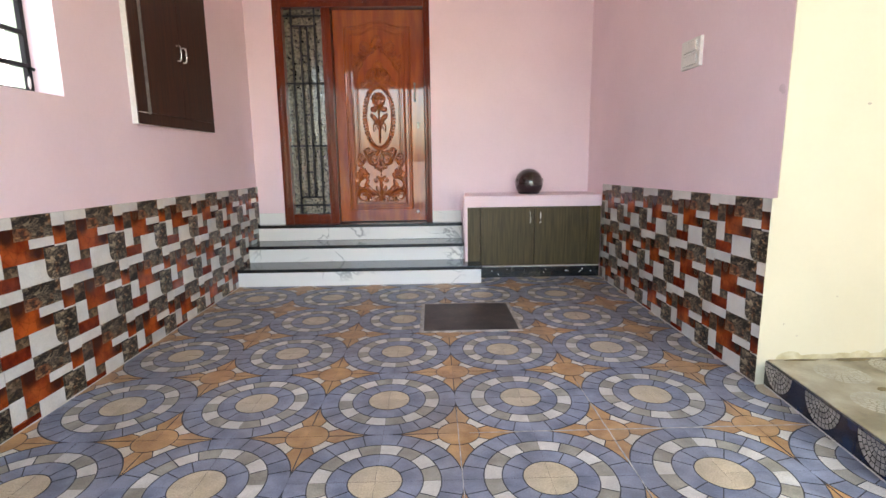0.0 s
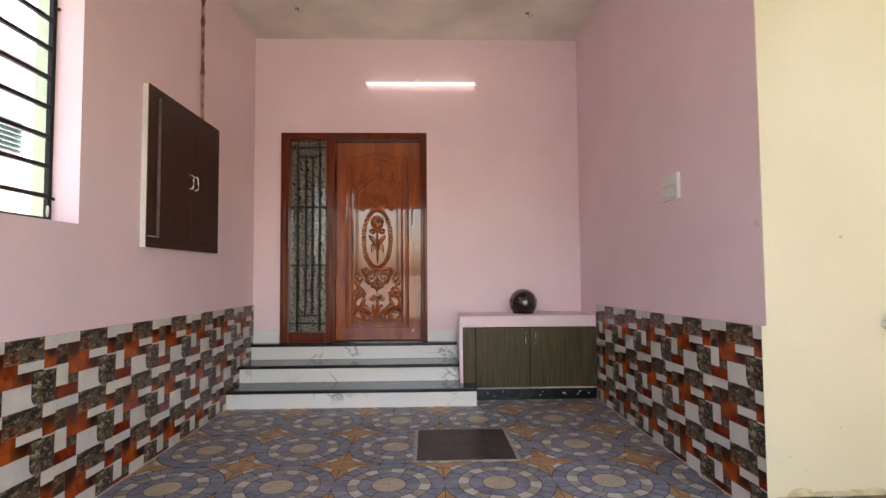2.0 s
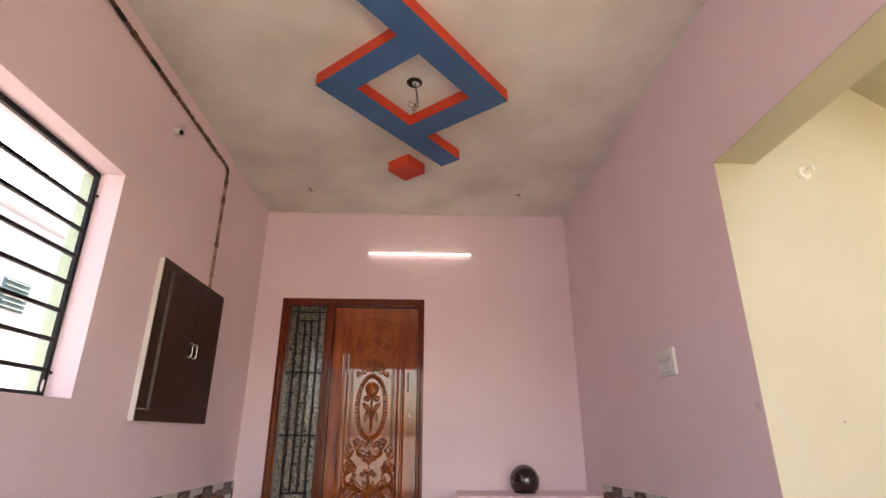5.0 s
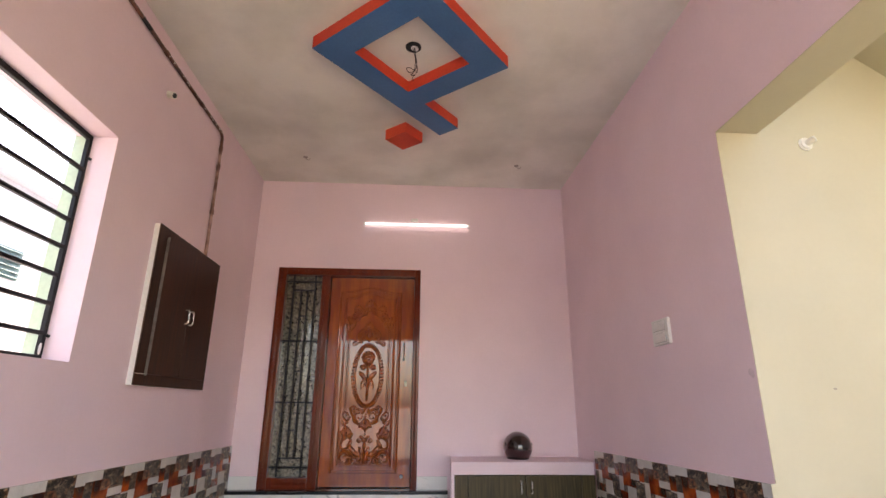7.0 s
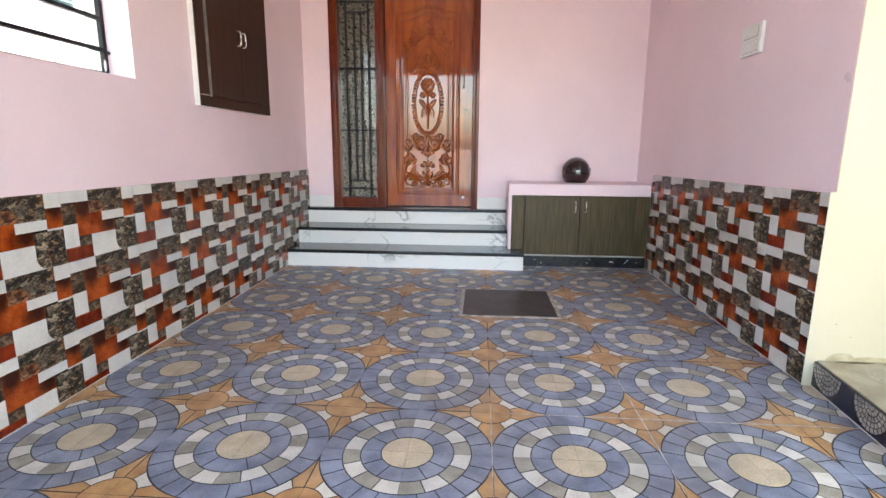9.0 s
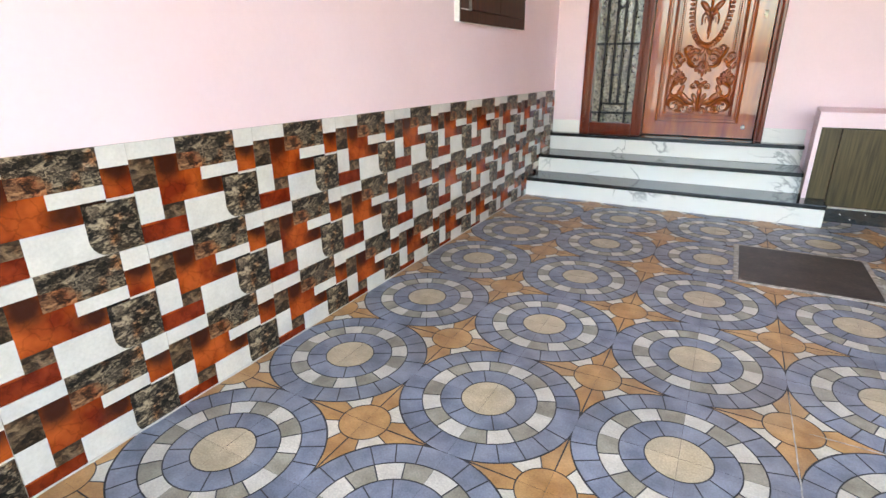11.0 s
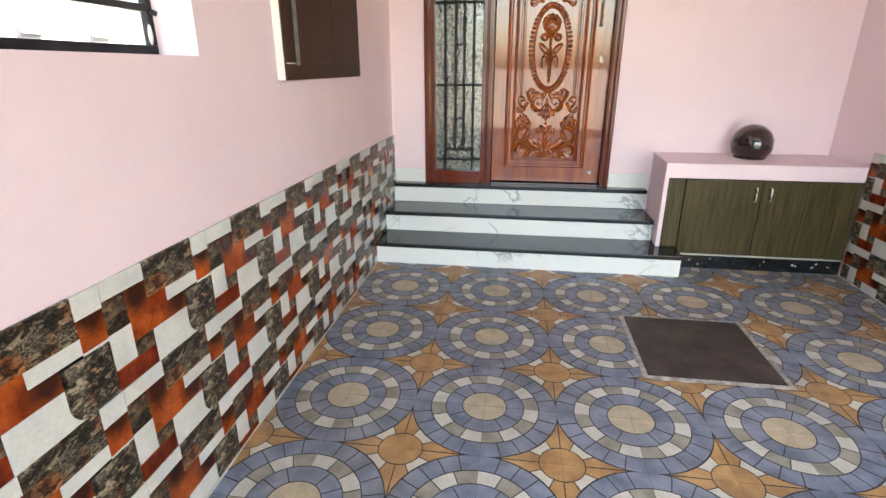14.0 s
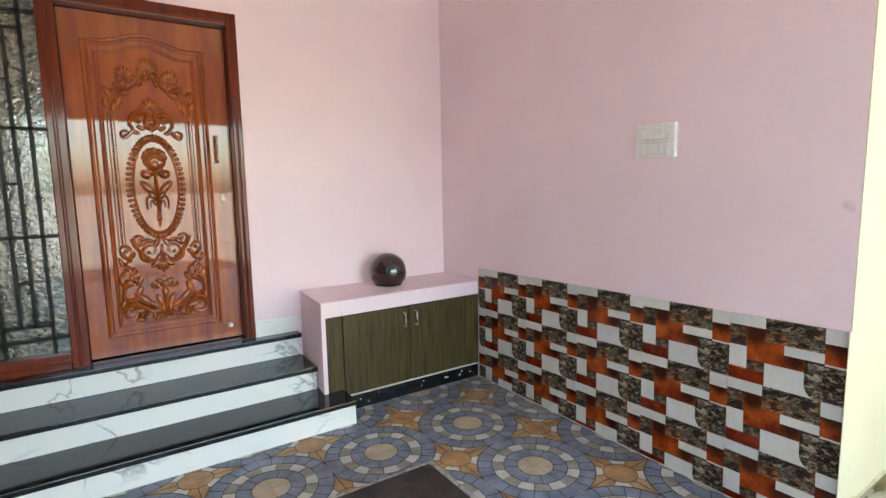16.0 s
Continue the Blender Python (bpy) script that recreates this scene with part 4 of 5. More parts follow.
# ---- conduit and pipe stubs on the walls ----
q = bmesh.new()
r = 0.0125
CXX = LEFT + 0.015
line = [(CXX, 1.67, 2.322), (CXX, 1.662, 2.8), (CXX, 1.655, 3.25)] + smooth_line([(CXX, 1.652, 3.33), (CXX, 1.645, 3.375), (CXX, 1.60, 3.402)], 4) + [(CXX, 0.9, 3.405), (CXX, -0.3, 3.425), (CXX, -2.2, 3.43)]
con = thing("conduit", (CXX, 1.66, 2.322), "paint-stained brown electrical conduit clipped to the wall", "pipe")
part("pipe", tube(q, line[:3], r, sides=10), RUSTY, con, "pipe smeared with old pink paint")
part("pipe", tube(bmesh.new(), line[2:], r, sides=10), CONDUIT, con)
random.seed(17)
for _ in range(16):
    y, k = random.uniform(0.55, 1.6), random.uniform(0.5, 1.0)
    part("paint_fleck", ball(bmesh.new(), (CXX + 0.010, y, 3.395 - 0.008 * (y - 1.6) + random.uniform(-0.004, 0.002)), (0.004, 0.010 * k, 0.005 * k), 0, 6), PLASTIC, con, "fleck of white paint")
for c, d in (((CXX, 1.657, 3.10), (0, 0, 1)), ((CXX, 1.664, 2.70), (0, 0, 1)), ((CXX, 1.20, 3.403), (0, 1, 0)), ((CXX, 0.62, 3.410), (0, 1, 0)), ((CXX, 0.1, 3.418), (0, 1, 0)), ((CXX, 1.655, 3.27), (0, 0, 1))):
    part("clip", disc(bmesh.new(), c, d, 0.0165, 0.035, 14), CONDUIT if d[1] else RUSTY, con)
for y, z in ((0.35, 3.414), (-0.05, 3.42)):
    part("tape_wrap", disc(bmesh.new(), (CXX, y, z), (0, 1, -0.01), 0.0135, 0.10, 14), DARK, con, "black tape wrapped round the pipe")


def pipe_stub(at_, way, label, flange):
    root = thing("pipe_stub", at_, label, "pipe")
    c, d = Vector(at_), Vector(way).normalized()
    k = 0.75 if flange else 1.0
    q = tube(bmesh.new(), [c - d * 0.01, c + d * 0.055], 0.024 * k, 0.022 * k, sides=18)
    part("sleeve", q, FIXTURE, root)
    # flat disc on the closed end; black imitates the bore's shade without a flange
    part("bore", disc(bmesh.new(), c + d * 0.0555, d, 0.017 * k, 0.002, 18), FIXTURE if flange else DARK, root, "flat end disc, black on the plain stub for the shade inside")
    if flange:
        q = disc(bmesh.new(), c + Vector((0, -0.004, 0)), (0, 1, 0), 0.038, 0.008, 28)
        disc(q, c + Vector((0, -0.011, 0)), (0, 1, 0), 0.030, 0.008, 28)
        part("flange", q, FIXTURE, root, "round off-white stepped flange")


pipe_stub((LEFT, 0.752, 3.187), (1, -0.3, -0.35), "white plastic pipe end poking from the pink wall", False)
pipe_stub((2.865, SIDE_Y, 2.585), (0.45, -1, 0.25), "white plastic pipe end with flange on the cream wall", True)

# tap on the cream wall
tap = thing("tap", (2.945, SIDE_Y, 0.895), "chrome water tap on the cream wall", "tap")
q = disc(bmesh.new(), (2.935, SIDE_Y - 0.005, 0.893), (0, 1, 0), 0.022, 0.012, 18)
tube(q, [(2.935, SIDE_Y, 0.893), (2.94, SIDE_Y - 0.06, 0.893)], 0.010)
tube(q, smooth_line([(2.94, SIDE_Y - 0.055, 0.893), (2.95, SIDE_Y - 0.09, 0.890), (2.955, SIDE_Y - 0.105, 0.872)], 4), 0.009)
part("spout", q, STEEL, tap)
q = tube(bmesh.new(), [(2.94, SIDE_Y - 0.058, 0.90), (2.94, SIDE_Y - 0.058, 0.925)], 0.008)
cuboid((2.925, SIDE_Y - 0.072, 0.922), (2.955, SIDE_Y - 0.044, 0.955), 0.006, q)
part("knob", q, STEEL, tap)

# dirty marks
for n_, (x, y, z, r_) in enumerate(((RIGHT - 0.0006, 0.115, 1.375, 0.022), (RIGHT - 0.0006, 0.105, 1.36, 0.014))):
    structure("trim", ball(bmesh.new(), (x, y, z), (0.0008, r_, r_ * 0.8), 0, 12), CEMENT_MARK, "faint grey smudge on the pink wall", "stain", True)
for x, z, w_, h_ in ((2.955, 0.42, 0.004, 0.016), (2.948, 0.38, 0.005, 0.022), (2.70, 0.43, 0.005, 0.003), (2.53, 0.24, 0.006, 0.003), (2.74, 1.30, 0.010, 0.005), (2.46, 0.30, 0.004, 0.004)):
    structure("trim", ball(bmesh.new(), (x, SIDE_Y - 0.0004, z), (w_, 0.0008, h_), 0, 10), CEMENT, "small grey mark on the cream wall", "stain", True)

structure("trim", cuboid((2.3475, SIDE_Y - 0.0025, 0.0), (RIGHT + 0.001, SIDE_Y - 0.0002, 0.893)), CREAM, "cream painted edge closing the wall tiles", "trim")
random.seed(8)
for k in range(15):
    x = 2.50 + k * 0.085
    q = ball(bmesh.new(), (x, SIDE_Y - 0.0002, 0.130), (random.uniform(0.05, 0.11), 0.0008 + 0.00003 * k, random.uniform(0.012, 0.034) * (1.5 if 2.85 < x < 3.3 else 1.0)), random.uniform(-0.15, 0.15), 14)
    structure("trim", q, FOOT_STAIN, "yellow-brown damp stain at the foot of the wall", "stain", True)

# ---- switch board ----
sw = thing("switch_board", (RIGHT, 0.925, 1.677), "white plastic switch board with two rows", "switch")
part("plate", cuboid((RIGHT - 0.022, 0.818, 1.595), (RIGHT, 1.036, 1.760), 0.006), PLASTIC, sw)
for z in (1.640, 1.715):
    row = part("module_row", cuboid((RIGHT - 0.027, 0.848, z - 0.030), (RIGHT - 0.020, 1.006, z + 0.030), 0.003), GREY_PLASTIC, sw, "grey module surround")
    for k in range(5):
        part("rocker", cuboid((RIGHT - 0.0295, 0.8505 + k * 0.0308, z - 0.0275), (RIGHT - 0.026, 0.8803 + k * 0.0308, z + 0.0275), 0.001), PLASTIC, row)

# ---- tube light on the back wall ----
TLX0, TLX1, TLZ = 0.197, 1.330, 3.072
tl = thing("tube_light", (0.76, BACK, TLZ), "lit white tube light on the pink wall", "lamp")
part("batten", cuboid((TLX0 + 0.01, BACK - 0.020, TLZ + 0.002), (TLX1 - 0.01, BACK, TLZ + 0.014), 0.003), PLASTIC, tl)
part("tube", tube(bmesh.new(), [(TLX0 + 0.015, BACK - 0.040, TLZ), (TLX1 - 0.015, BACK - 0.040, TLZ)], 0.0135, sides=16), TUBE, tl, "glowing white tube")
for x in (TLX0, TLX1 - 0.02):
    part("end_cap", cuboid((x, BACK - 0.056, TLZ - 0.015), (x + 0.02, BACK, TLZ + 0.015), 0.004), PLASTIC, tl)
part("wire_box", cuboid((0.70, BACK - 0.03, TLZ + 0.04), (0.775, BACK, TLZ + 0.075), 0.008), PLASTIC, tl)

# ---- ceiling ornament ----
OC = Vector((0.710, 0.622, 0))
U, V = Vector((0.645, 0.764, 0)), Vector((-0.764, 0.645, 0))
Z_LOW = 3.455


def plan(a, b):
    p = OC + U * a + V * b
    return (p.x, p.y)


orn = thing("ceiling_ornament", (OC.x, OC.y, Z_LOW), "blue plaster diamond with orange-red sides on the ceiling", "ornament")
O, I, A = 0.470, 0.277, 0.918
BAR = (((-A, -O), (O, -O), (O, -I), (-A, -I)), ((-O, I), (A, I), (A, O), (-O, O)), ((-O, -I), (-I, -I), (-I, I), (-O, I)), ((I, -I), (O, -I), (O, I), (I, I)))
for quad in BAR:
    part("core", prism([plan(a * 0.999, b * 0.999) for a, b in quad], Z_LOW + 0.004, TOP), RED_PAINT, orn, "orange-red painted side", smooth=False)
    part("face", prism([plan(a, b) for a, b in quad], Z_LOW, Z_LOW + 0.004), BLUE_PAINT, orn, "blue painted underside", smooth=False)
blk = thing("ceiling_block", (0.634, 1.745, Z_LOW), "small orange-red square block on the ceiling", "ornament")
H = 0.116
part("block", prism([plan(0.81 + a, 0.785 + b) for a, b in ((-H, -H), (H, -H), (H, H), (-H, H))], Z_LOW, TOP), RED_PAINT, blk, smooth=False)

# junction box with loose wires
jb = thing("ceiling_junction_box", (0.712, 0.622, TOP), "open ceiling junction box with loose hanging wires", "junction box")
n = 28
part("ring", tube(bmesh.new(), [(0.712 + 0.047 * math.cos(2 * math.pi * i / n), 0.622 + 0.047 * math.sin(2 * math.pi * i / n), TOP - 0.004) for i in range(n)], 0.007, sides=6, closed=True), DARK, jb)
# no hollow here: a flat black disc gives the shade of the hole
part("well", disc(bmesh.new(), (0.712, 0.622, TOP - 0.003), (0, 0, 1), 0.045, 0.005, 24), DARK, jb)
part("cover", disc(bmesh.new(), (0.722, 0.628, TOP - 0.010), (0.2, 0, 1), 0.026, 0.004, 20), PLASTIC, jb, "loose white cover plate")
for k, pts in enumerate((((0.722, 0.622, TOP), (0.728, 0.625, TOP - 0.10), (0.722, 0.62, TOP - 0.20), (0.70, 0.61, TOP - 0.235), (0.73, 0.63, TOP - 0.225)), ((0.705, 0.622, TOP), (0.735, 0.63, TOP - 0.12), (0.742, 0.622, TOP - 0.19), (0.712, 0.615, TOP - 0.25), (0.718, 0.60, TOP - 0.285)), ((0.716, 0.618, TOP), (0.738, 0.61, TOP - 0.16), (0.70, 0.62, TOP - 0.21), (0.67, 0.61, TOP - 0.19), (0.69, 0.62, TOP - 0.17), (0.745, 0.62, TOP - 0.205)))):
    part("wire", tube(bmesh.new(), smooth_line(pts, 5), 0.0022, sides=5), DARK, jb)
for x, y in ((-0.347, 2.301), (1.759, 2.343)):
    hk = thing("ceiling_hook", (x, y, TOP), "small bare wire end at the ceiling", "hook", "wire ends in the ceiling")
    part("patch", disc(bmesh.new(), (x, y, TOP - 0.002), (0, 0, 1), 0.022, 0.004, 14), CEMENT, hk)
    part("wire", tube(bmesh.new(), smooth_line([(x, y, TOP), (x + 0.008, y, TOP - 0.02), (x + 0.03, y + 0.01, TOP - 0.026), (x + 0.045, y, TOP - 0.015)], 4), 0.003, sides=6), CEMENT, hk)

# ---- inspection cover in the floor ----
hatch = thing("floor_cover", (1.053, 1.237, 0), "worn black stone inspection cover with cement edging", "floor cover")
part("slab", cuboid((0.748, 0.936, 0.0), (1.362, 1.544, 0.006), 0.002), SLATE, hatch, "worn black stone slab")
random.seed(4)
for x0, y0, x1, y1 in ((0.722, 0.910, 0.747, 1.562), (1.363, 0.910, 1.388, 1.562), (0.747, 0.910, 1.363, 0.935), (0.747, 1.545, 1.363, 1.562)):
    q = bmesh.new()
    along = (x1 - x0) > (y1 - y0)
    n = 26
    edge_a, edge_b = [], []
    for i in range(n + 1):
        t = i / n
        j0, j1 = random.uniform(-0.006, 0.004), random.uniform(-0.004, 0.004)
        if along:
            edge_a.append((x0 + (x1 - x0) * t, y0 + j0))
            edge_b.append((x0 + (x1 - x0) * t, y1 + (j1 if y0 > 1 else 0)))
        else:
            edge_a.append((x0 + j0, y0 + (y1 - y0) * t))
            edge_b.append((x1 + j1 * 0.5, y0 + (y1 - y0) * t))
    part("cement_edge", prism(edge_a + edge_b[::-1], 0.0005, 0.0045, q), EDGE_CEMENT, hatch, "rough pale cement edging", smooth=False)

# ---- raised side platform with patterned edge ----
EDGE = lambda y: 2.402 + (y - SIDE_Y) * 0.10
plat = structure("side_platform", prism([(EDGE(SIDE_Y), SIDE_Y), (EDGE(-3.6), -3.6), (6.2, -3.6), (6.2, SIDE_Y)], -0.05, 0.124), MOSS, "stained cement-tiled platform beside the porch", "platform")
n = 12
for k in range(n):
    ya, yb = SIDE_Y - k * 0.302, SIDE_Y - (k + 1) * 0.302 + 0.003
    q = prism([(EDGE(ya) - 0.010, ya - 0.001), (EDGE(yb) - 0.010, yb), (EDGE(yb) + 0.001, yb), (EDGE(ya) + 0.001, ya - 0.001)], 0.004, 0.120)
    tile = part("edge_tile", q, NAVY, plat, smooth=False)
    fan = bmesh.new()
    ym = (ya + yb) / 2 + 0.04
    for ring_i in range(1, 6):
        rr = ring_i * 0.021
        m = 3 + ring_i * 2
        for i in range(m):
            a0, a1 = math.pi * (i + 0.08) / m, math.pi * (i + 0.92) / m
            quad = [(ym + r_ * math.cos(a), 0.118 - r_ * math.sin(a)) for r_, a in ((rr - 0.018, a0), (rr, a0), (rr, a1), (rr - 0.018, a1))]
            if min(z for _, z in quad) > 0.006:
                fan.faces.new([fan.verts.new((EDGE(y) - 0.0125, y, z)) for y, z in quad])
    part("cobble_fan", fan, GREY_COBBLE, tile, "grey fan of small cobbles", smooth=False)
random.seed(9)
for cx, cy in ((2.62, -0.10), (2.92, -0.05), (2.56, -0.38), (2.86, -0.36), (3.16, -0.34), (2.52, -0.68), (2.82, -0.66), (2.5, -0.98), (2.80, -0.96), (3.2, -0.05)):
    fan = bmesh.new()
    for ring_i in range(1, 6):
        rr = ring_i * 0.021
        m = 5 + ring_i * 3
        for i in range(m):
            a0, a1 = 2 * math.pi * (i + 0.08) / m, 2 * math.pi * (i + 0.92) / m
            fan.faces.new([fan.verts.new((cx + r_ * math.cos(a), cy + r_ * math.sin(a), 0.1252)) for r_, a in ((rr - 0.018, a0), (rr, a0), (rr, a1), (rr - 0.018, a1))])
    if cy + 0.11 < SIDE_Y:
        part("cobble_ring", fan, FADED_COBBLE, plat, "pale ring of printed cobbles", smooth=False)
    else:
        fan.free()

# dried mud along the foot of the cream wall
random.seed(31)
for cx, cy, rx, ry in ((3.02, 0.030, 0.10, 0.030), (3.22, 0.022, 0.13, 0.040), (3.48, 0.02, 0.14, 0.045), (2.78, 0.050, 0.09, 0.016), (2.56, 0.056, 0.08, 0.010), (3.75, 0.01, 0.16, 0.05), (2.95, -0.22, 0.05, 0.03), (2.67, -0.26, 0.03, 0.02)):
    pts = []
    for i in range(22):
        a = 2 * math.pi * i / 22
        k = random.uniform(0.7, 1.15)
        pts.append((cx + rx * k * math.cos(a), min(cy + ry * k * math.sin(a), SIDE_Y - 0.002)))
    part("mud_patch", prism(pts, 0.1235, 0.1262), MUD, plat, "patch of dried brown mud", smooth=False)

# ---- floor tiles ----
floor = structure("floor", cuboid((LEFT - 0.01, FRONT, -0.055), (2.45, 2.43, -0.006)), JOINT, "patterned clay tile floor in blue, ochre and sand", "floor")
R = (0.0, 0.094, 0.166, 0.229, 0.306)
G = 0.0020
SC = Vector((P, P))


def raised(bm, pts, slot, top=0.0, low=-0.0035):
    """One clay piece with its own sides, standing in the joint."""
    hi = [bm.verts.new((x, y, top)) for x, y in pts]
    lo = [bm.verts.new((x, y, low)) for x, y in pts]
    bm.faces.new(hi).material_index = slot
    for i in range(len(pts)):
        j = (i + 1) % len(pts)
        bm.faces.new((hi[j], hi[i], lo[i], lo[j])).material_index = 5


def ring_piece(r0, r1, a0, a1, n=4):
    lim = P - 0.0003
    thin = 0.0004
    low, high = (G if a0 > 0 else thin), (G if a1 < math.pi / 2 - 1e-6 else thin)
    inner = [(r0 + G, a0 + (a1 - a0) * i / n) for i in range(n + 1)] if r0 > 0 else [(0.0006, (a0 + a1) / 2)]
    outer = [(r1 - G, a1 - (a1 - a0) * i / n) for i in range(n + 1)]
    pts = []
    for r_, a in inner:
        a = min(max(a, a0 + min(low / max(r_, 0.02), 0.05)), a1 - min(high / max(r_, 0.02), 0.05))
        pts.append((r_ * math.cos(a), r_ * math.sin(a)))
    for r_, a in outer:
        a = min(max(a, a0 + low / r_), a1 - high / r_)
        pts.append((r_ * math.cos(a), r_ * math.sin(a)))
    pts = [(min(max(x, 0.0002), lim), min(max(y, 0.0002), lim)) for x, y in pts]
    return pts


def tidy(pts):
    out = []
    for p in pts:
        if not out or (Vector(p) - Vector(out[-1])).length > 1e-5:
            out.append(p)
    if (Vector(out[0]) - Vector(out[-1])).length < 1e-5:
        out.pop()
    return out


def star_piece(a0, a1, n=5):
    """Between the star's middle and the ring, angles from the tile's corner."""
    def far(a):
        d = Vector((-math.cos(a), -math.sin(a)))
        bq, cq = SC.dot(d), SC.length_squared - (R[4] + G) ** 2
        return -bq - math.sqrt(max(bq * bq - cq, 0))
    pts = []
    for i in range(n + 1):
        a = a0 + (a1 - a0) * i / n
        g = G / 0.09
        a = min(max(a, a0 + g), a1 - g)
        pts.append(SC + Vector((-math.cos(a), -math.sin(a))) * (0.084 + G))
    for i in range(n, -1, -1):
        a = a0 + (a1 - a0) * i / n
        g = G / max(far(a), 0.09)
        a = min(max(a, a0 + g), a1 - g)
        pts.append(SC + Vector((-math.cos(a), -math.sin(a))) * (far(a) - G))
    return [(min(p.x, P - 0.0003), min(p.y, P - 0.0003)) for p in pts]


def tile_mesh(shift):
    """A quarter of the rosette: its centre at the origin, the star's centre at the far corner."""
    bm = bmesh.new()
    q90 = math.pi / 2
    raised(bm, tidy(ring_piece(0, R[1], 0, q90, 8)), 2)
    for k in range(3):
        raised(bm, tidy(ring_piece(R[1], R[2], q90 * k / 3, q90 * (k + 1) / 3)), 0)
    for k in range(4):
        raised(bm, tidy(ring_piece(R[2], R[3], q90 * k / 4, q90 * (k + 1) / 4, 3)), 3 if (k + shift) % 2 else 4)
    for k in range(6):
        raised(bm, tidy(ring_piece(R[3], R[4], q90 * k / 6, q90 * (k + 1) / 6, 3)), 0)
    raised(bm, tidy([(P - 0.0003, P - 0.0003)] + [(P - 0.0003 - (0.084 - G) * math.cos(q90 * i / 8), P - 0.0003 - (0.084 - G) * math.sin(q90 * i / 8)) for i in range(9)]), 1)
    for a0, a1, slot in ((0.002, 0.42, 1), (0.42, q90 - 0.42, 3), (q90 - 0.42, q90 - 0.002, 1)):
        raised(bm, tidy(star_piece(a0, a1)), slot)
    lo = [bm.verts.new(c) for c in ((0.0004, 0.0004, -0.0025), (P - 0.0004, 0.0004, -0.0025), (P - 0.0004, P - 0.0004, -0.0025), (0.0004, P - 0.0004, -0.0025))]
    bm.faces.new(lo).material_index = 5
    me = bpy.data.meshes.new("floor_tile")
    bm.to_mesh(me)
    bm.free()
    for m in (BLUE_TILE, TAN_TILE, SAND_TILE, PALE_TILE, GREY_TILE, JOINT):
        me.materials.append(m)
    return me


ROSETTE = tile_mesh(0)
for i in range(-3, 8):
    for j in range(-12, 8):
        ci, cj = (i + 1) // 2 * 2, (j + 1) // 2 * 2
        right, ahead = i >= ci, j >= cj
        turn = {(True, True): 0, (False, True): 90, (False, False): 180, (True, False): 270}[(right, ahead)]
        ob = new("floor_tile", ROSETTE)
        ob.parent = floor
        ob.matrix_local = pose(ci * P, cj * P, random.uniform(-0.0004, 0.0004), 0, 0, turn)

# smears of pale grout left along some joints
random.seed(21)
for x0, y0, x1, y1, w_ in ((1.510, 0.15, 1.512, -0.75, 0.0032), (0.95, -0.302, 2.38, -0.301, 0.0032), (0.906, -0.10, 0.905, -0.85, 0.0025)):
    d = Vector((x1 - x0, y1 - y0, 0))
    side = Vector((-d.y, d.x, 0)).normalized()
    n = max(int(d.length / 0.02), 4)
    a_side, b_side = [], []
    for i in range(n + 1):
        c = Vector((x0, y0, 0)) + d * (i / n)
        fade = min(1.0, 4 * i / n, 4 * (n - i) / n)
        lo, hi = c - side * w_ * fade * random.uniform(0.2, 1.1), c + side * w_ * fade * random.uniform(0.2, 1.1) + side * 0.0004
        a_side.append((lo.x, lo.y))
        b_side.append((hi.x, hi.y))
    part("grout_smear", prism(a_side + b_side[::-1], -0.002, 0.0012), SMEAR, floor, "pale smear of grout in the joint", smooth=False)

# pale filler along the foot of the walls and the platform
random.seed(12)
for x0, y0, x1, y1 in ((RIGHT - 0.013, SIDE_Y + 0.01, RIGHT - 0.013, 2.40), (LEFT + 0.013, -3.5, LEFT + 0.013, 2.19), (EDGE(SIDE_Y) - 0.014, SIDE_Y - 0.01, EDGE(-3.5) - 0.014, -3.5)):
    n = 60
    d = Vector((x1 - x0, y1 - y0, 0))
    side = Vector((d.y, -d.x, 0)).normalized() * (1 if x0 < 0 else -1)
    near_, far_ = [], []
    for i in range(n + 1):
        c = Vector((x0, y0, 0)) + d * (i / n)
        e_ = c + side * random.uniform(0.002, 0.008)
        near_.append((c.x, c.y))
        far_.append((e_.x, e_.y))
    part("filler_line", prism(near_ + far_[::-1], -0.004, 0.003), GROUT, floor, "uneven line of pale filler", smooth=False)

# ---- dado tiles ----
TW, TH = 0.450, 0.3015
FACE = ((0, 0, .333, .16, 0), (.333, 0, .82, .17, 1), (.52, .17, .82, .345, 1), (.333, .17, .52, .345, 2), (.82, 0, 1, .2, 0),
        (0, .16, .167, .47, 3), (.167, .16, .333, .39, 6), (.167, .39, .333, .66, 4), (.333, .345, .5, .66, 4), (0, .47, .167, .80, 0), (.167, .66, .333, .81, 3),
        (0, .80, .167, .825, 6), (0, .825, .167, 1, 5), (.167, .81, .333, 1, 5), (.333, .66, .667, 1, 0), (.5, .345, .82, .48, 0), (.5, .48, .667, .66, 6),
        (.667, .51, 1, 1, 1), (.667, .48, .82, .51, 7), (.82, .2, 1, .235, 6), (.82, .235, 1, .48, 4))
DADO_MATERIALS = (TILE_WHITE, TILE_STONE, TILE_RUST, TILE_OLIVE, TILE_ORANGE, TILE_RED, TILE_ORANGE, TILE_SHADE)


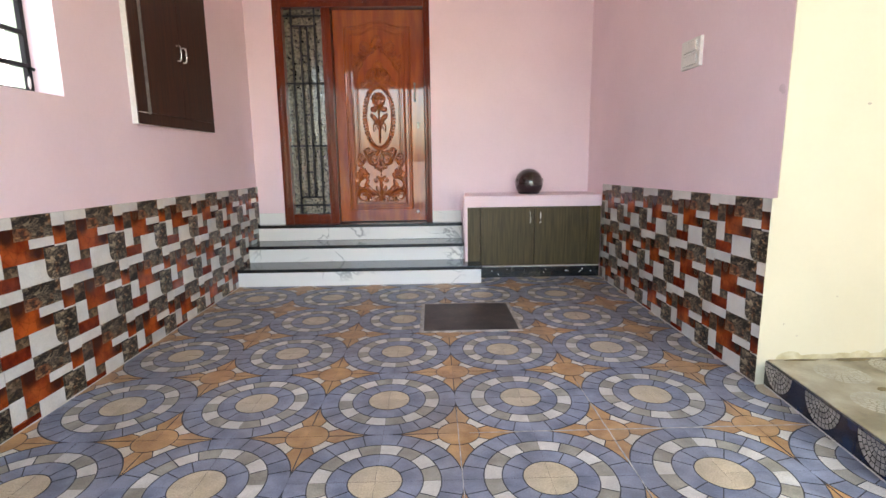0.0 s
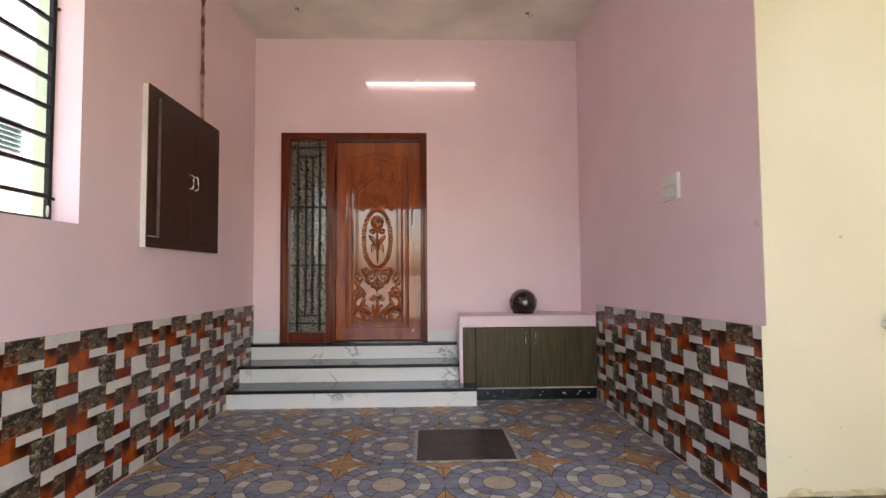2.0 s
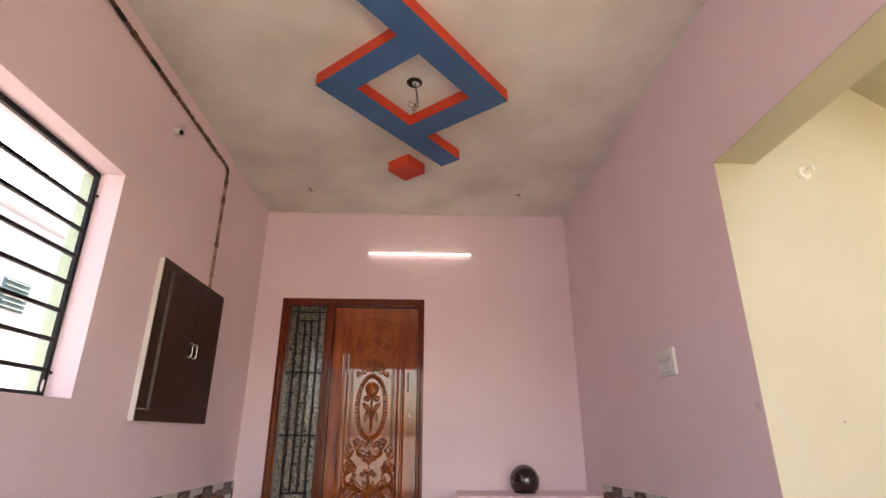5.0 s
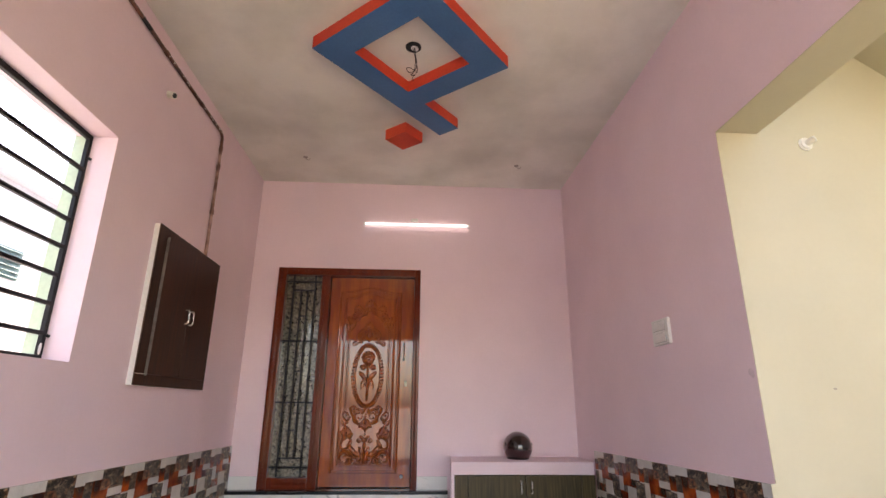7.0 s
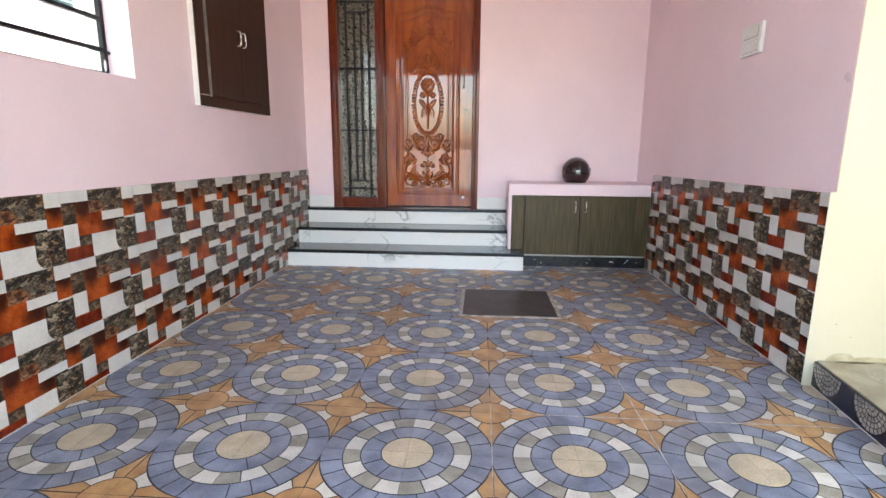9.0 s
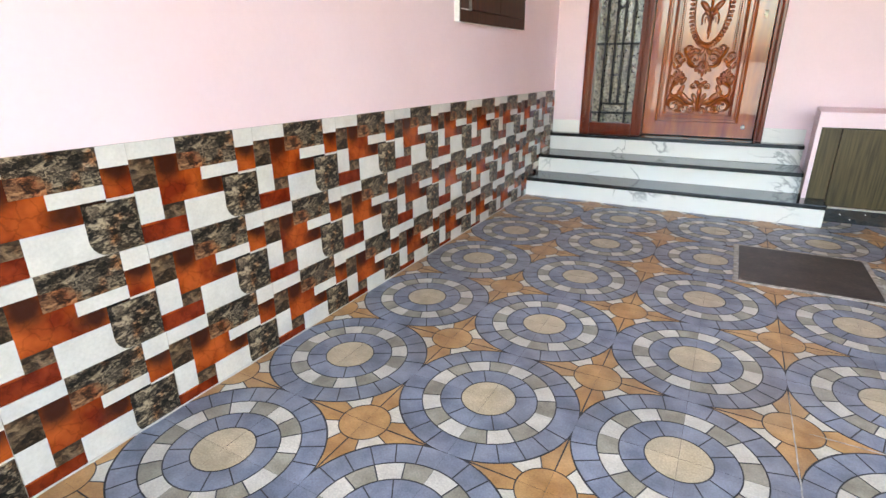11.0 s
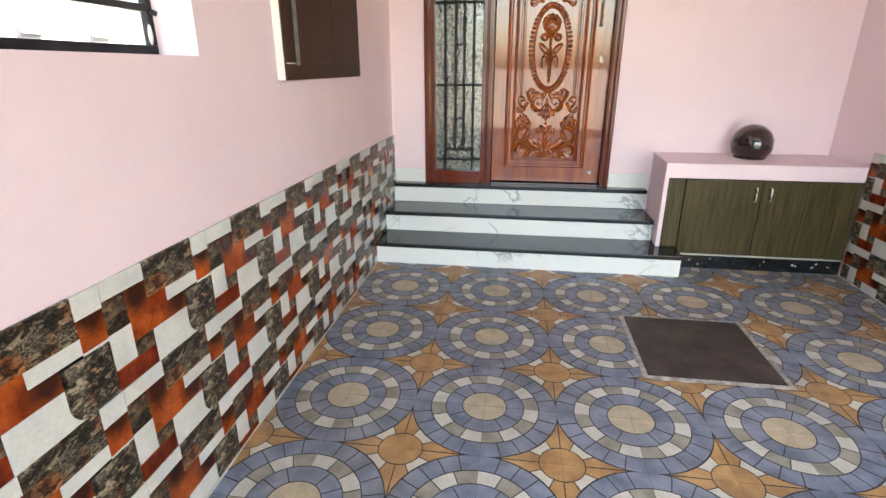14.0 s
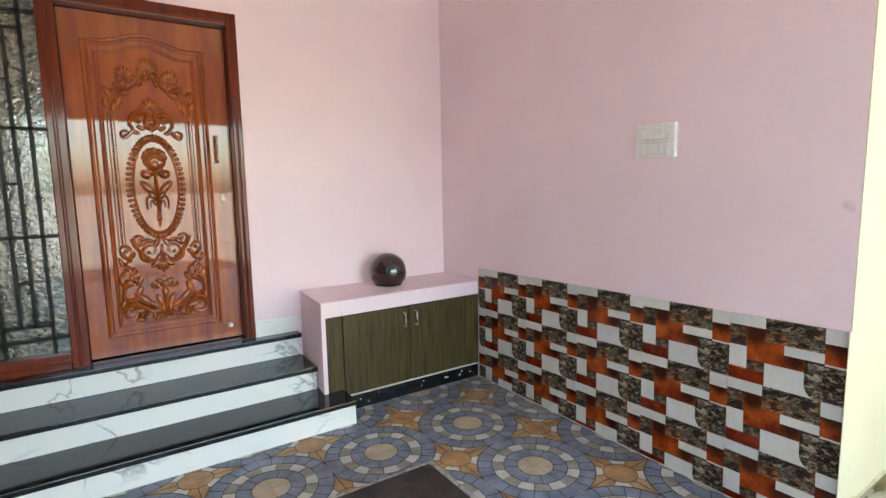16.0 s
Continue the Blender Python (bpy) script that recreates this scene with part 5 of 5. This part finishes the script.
def dado_mesh(u0, u1):
    """The printed tile between u0 and u1 of its width, top edge at z = 0, seen from -y."""
    bm = bmesh.new()
    g = 0.0009
    for a, v0, b, v1, slot in FACE:
        a, b = max(a, u0), min(b, u1)
        if b - a < 0.01:
            continue
        lift = -0.0012 if slot == 0 else 0.0
        x0, x1 = max(a * TW, g), min(b * TW, TW - g)
        z0, z1 = -max(v0 * TH, g), -min(v1 * TH, TH - g)
        front = [(x0, lift, z0), (x1, lift, z0), (x1, lift, z1), (x0, lift, z1)]
        if (slot == 1 and v1 > 0.9 or slot == 2) and b - a > 0.15:
            # a rock with one rounded corner, the white of its neighbour showing past it
            rx, rz, up = (x1 - x0) * 0.30, (z0 - z1) * 0.38, slot == 2
            turn = [k * math.pi / 10 for k in range(6)]
            back_slot = 1 if up else 0
            vs = [bm.verts.new((x, 0.0004, z)) for x, _, z in front]
            bm.faces.new(vs[::-1]).material_index = back_slot
            if up:
                front = [(x0, lift, z1), (x0, lift, z0)] + [(x1 - rx + rx * math.sin(t), lift, z0 - rz + rz * math.cos(t)) for t in turn] + [(x1, lift, z1)]
            else:
                front = [(x0, lift, z0), (x1, lift, z0), (x1, lift, z1)] + [(x0 + rx - rx * math.sin(t), lift, z1 + rz - rz * math.cos(t)) for t in turn]
        vs = [bm.verts.new(c) for c in front]
        bm.faces.new(vs[::-1]).material_index = slot
        ws = [bm.verts.new((x, 0.010, z)) for x, _, z in front]
        for i in range(len(vs)):
            j = (i + 1) % len(vs)
            bm.faces.new((vs[i], vs[j], ws[j], ws[i])).material_index = slot
    bmesh.ops.recalc_face_normals(bm, faces=bm.faces)
    me = bpy.data.meshes.new("wall_tile")
    bm.to_mesh(me)
    bm.free()
    for m in DADO_MATERIALS:
        me.materials.append(m)
    return me


WHOLE = dado_mesh(0, 1)


def dado(name, x_face, side, y_from, y_to, seam, top_at, tilt):
    """Three rows of tiles on a bed of grout; side -1: wall on the left, which faces +x."""
    xb = x_face - 0.004 * (1 if side < 0 else -1)
    back = cuboid((min(xb, xb + side * 0.006), y_from, -0.02), (max(xb, xb + side * 0.006), y_to, 0.845))
    bed = structure(name, back, GROUT, "printed stone-look wall tiles in white, orange and grey", "wall tiles")
    k0 = math.floor((y_from - seam) / TW)
    k1 = math.ceil((y_to - seam) / TW)
    for k in range(k0, k1):
        ya, yb = seam + k * TW, seam + (k + 1) * TW
        lo, hi = max(ya, y_from), min(yb, y_to)
        if hi - lo < 0.01:
            continue
        u0, u1 = ((lo - ya) / TW, (hi - ya) / TW) if side < 0 else ((yb - hi) / TW, (yb - lo) / TW)
        me = WHOLE if u1 - u0 > 0.999 else dado_mesh(u0, u1)
        for row in range(3):
            ob = new("wall_tile", me)
            ob.parent = bed
            y = ya if side < 0 else yb
            ob.matrix_local = (
                Matrix.Translation((x_face + random.uniform(-0.0004, 0.0004), y, top_at - tilt * y - row * TH)) @ Matrix.Rotation(-math.atan(tilt), 4, "X") @ Matrix.Rotation(radians(90 if side < 0 else -90), 4, "Z"))


dado("dado_left", -0.905, -1, FRONT, BACK - 0.002, -0.234, 0.8745, 0.0095)
dado("dado_right", 2.359, 1, SIDE_Y + 0.006, 2.398, SIDE_Y - 0.003, 0.890, 0.0167)
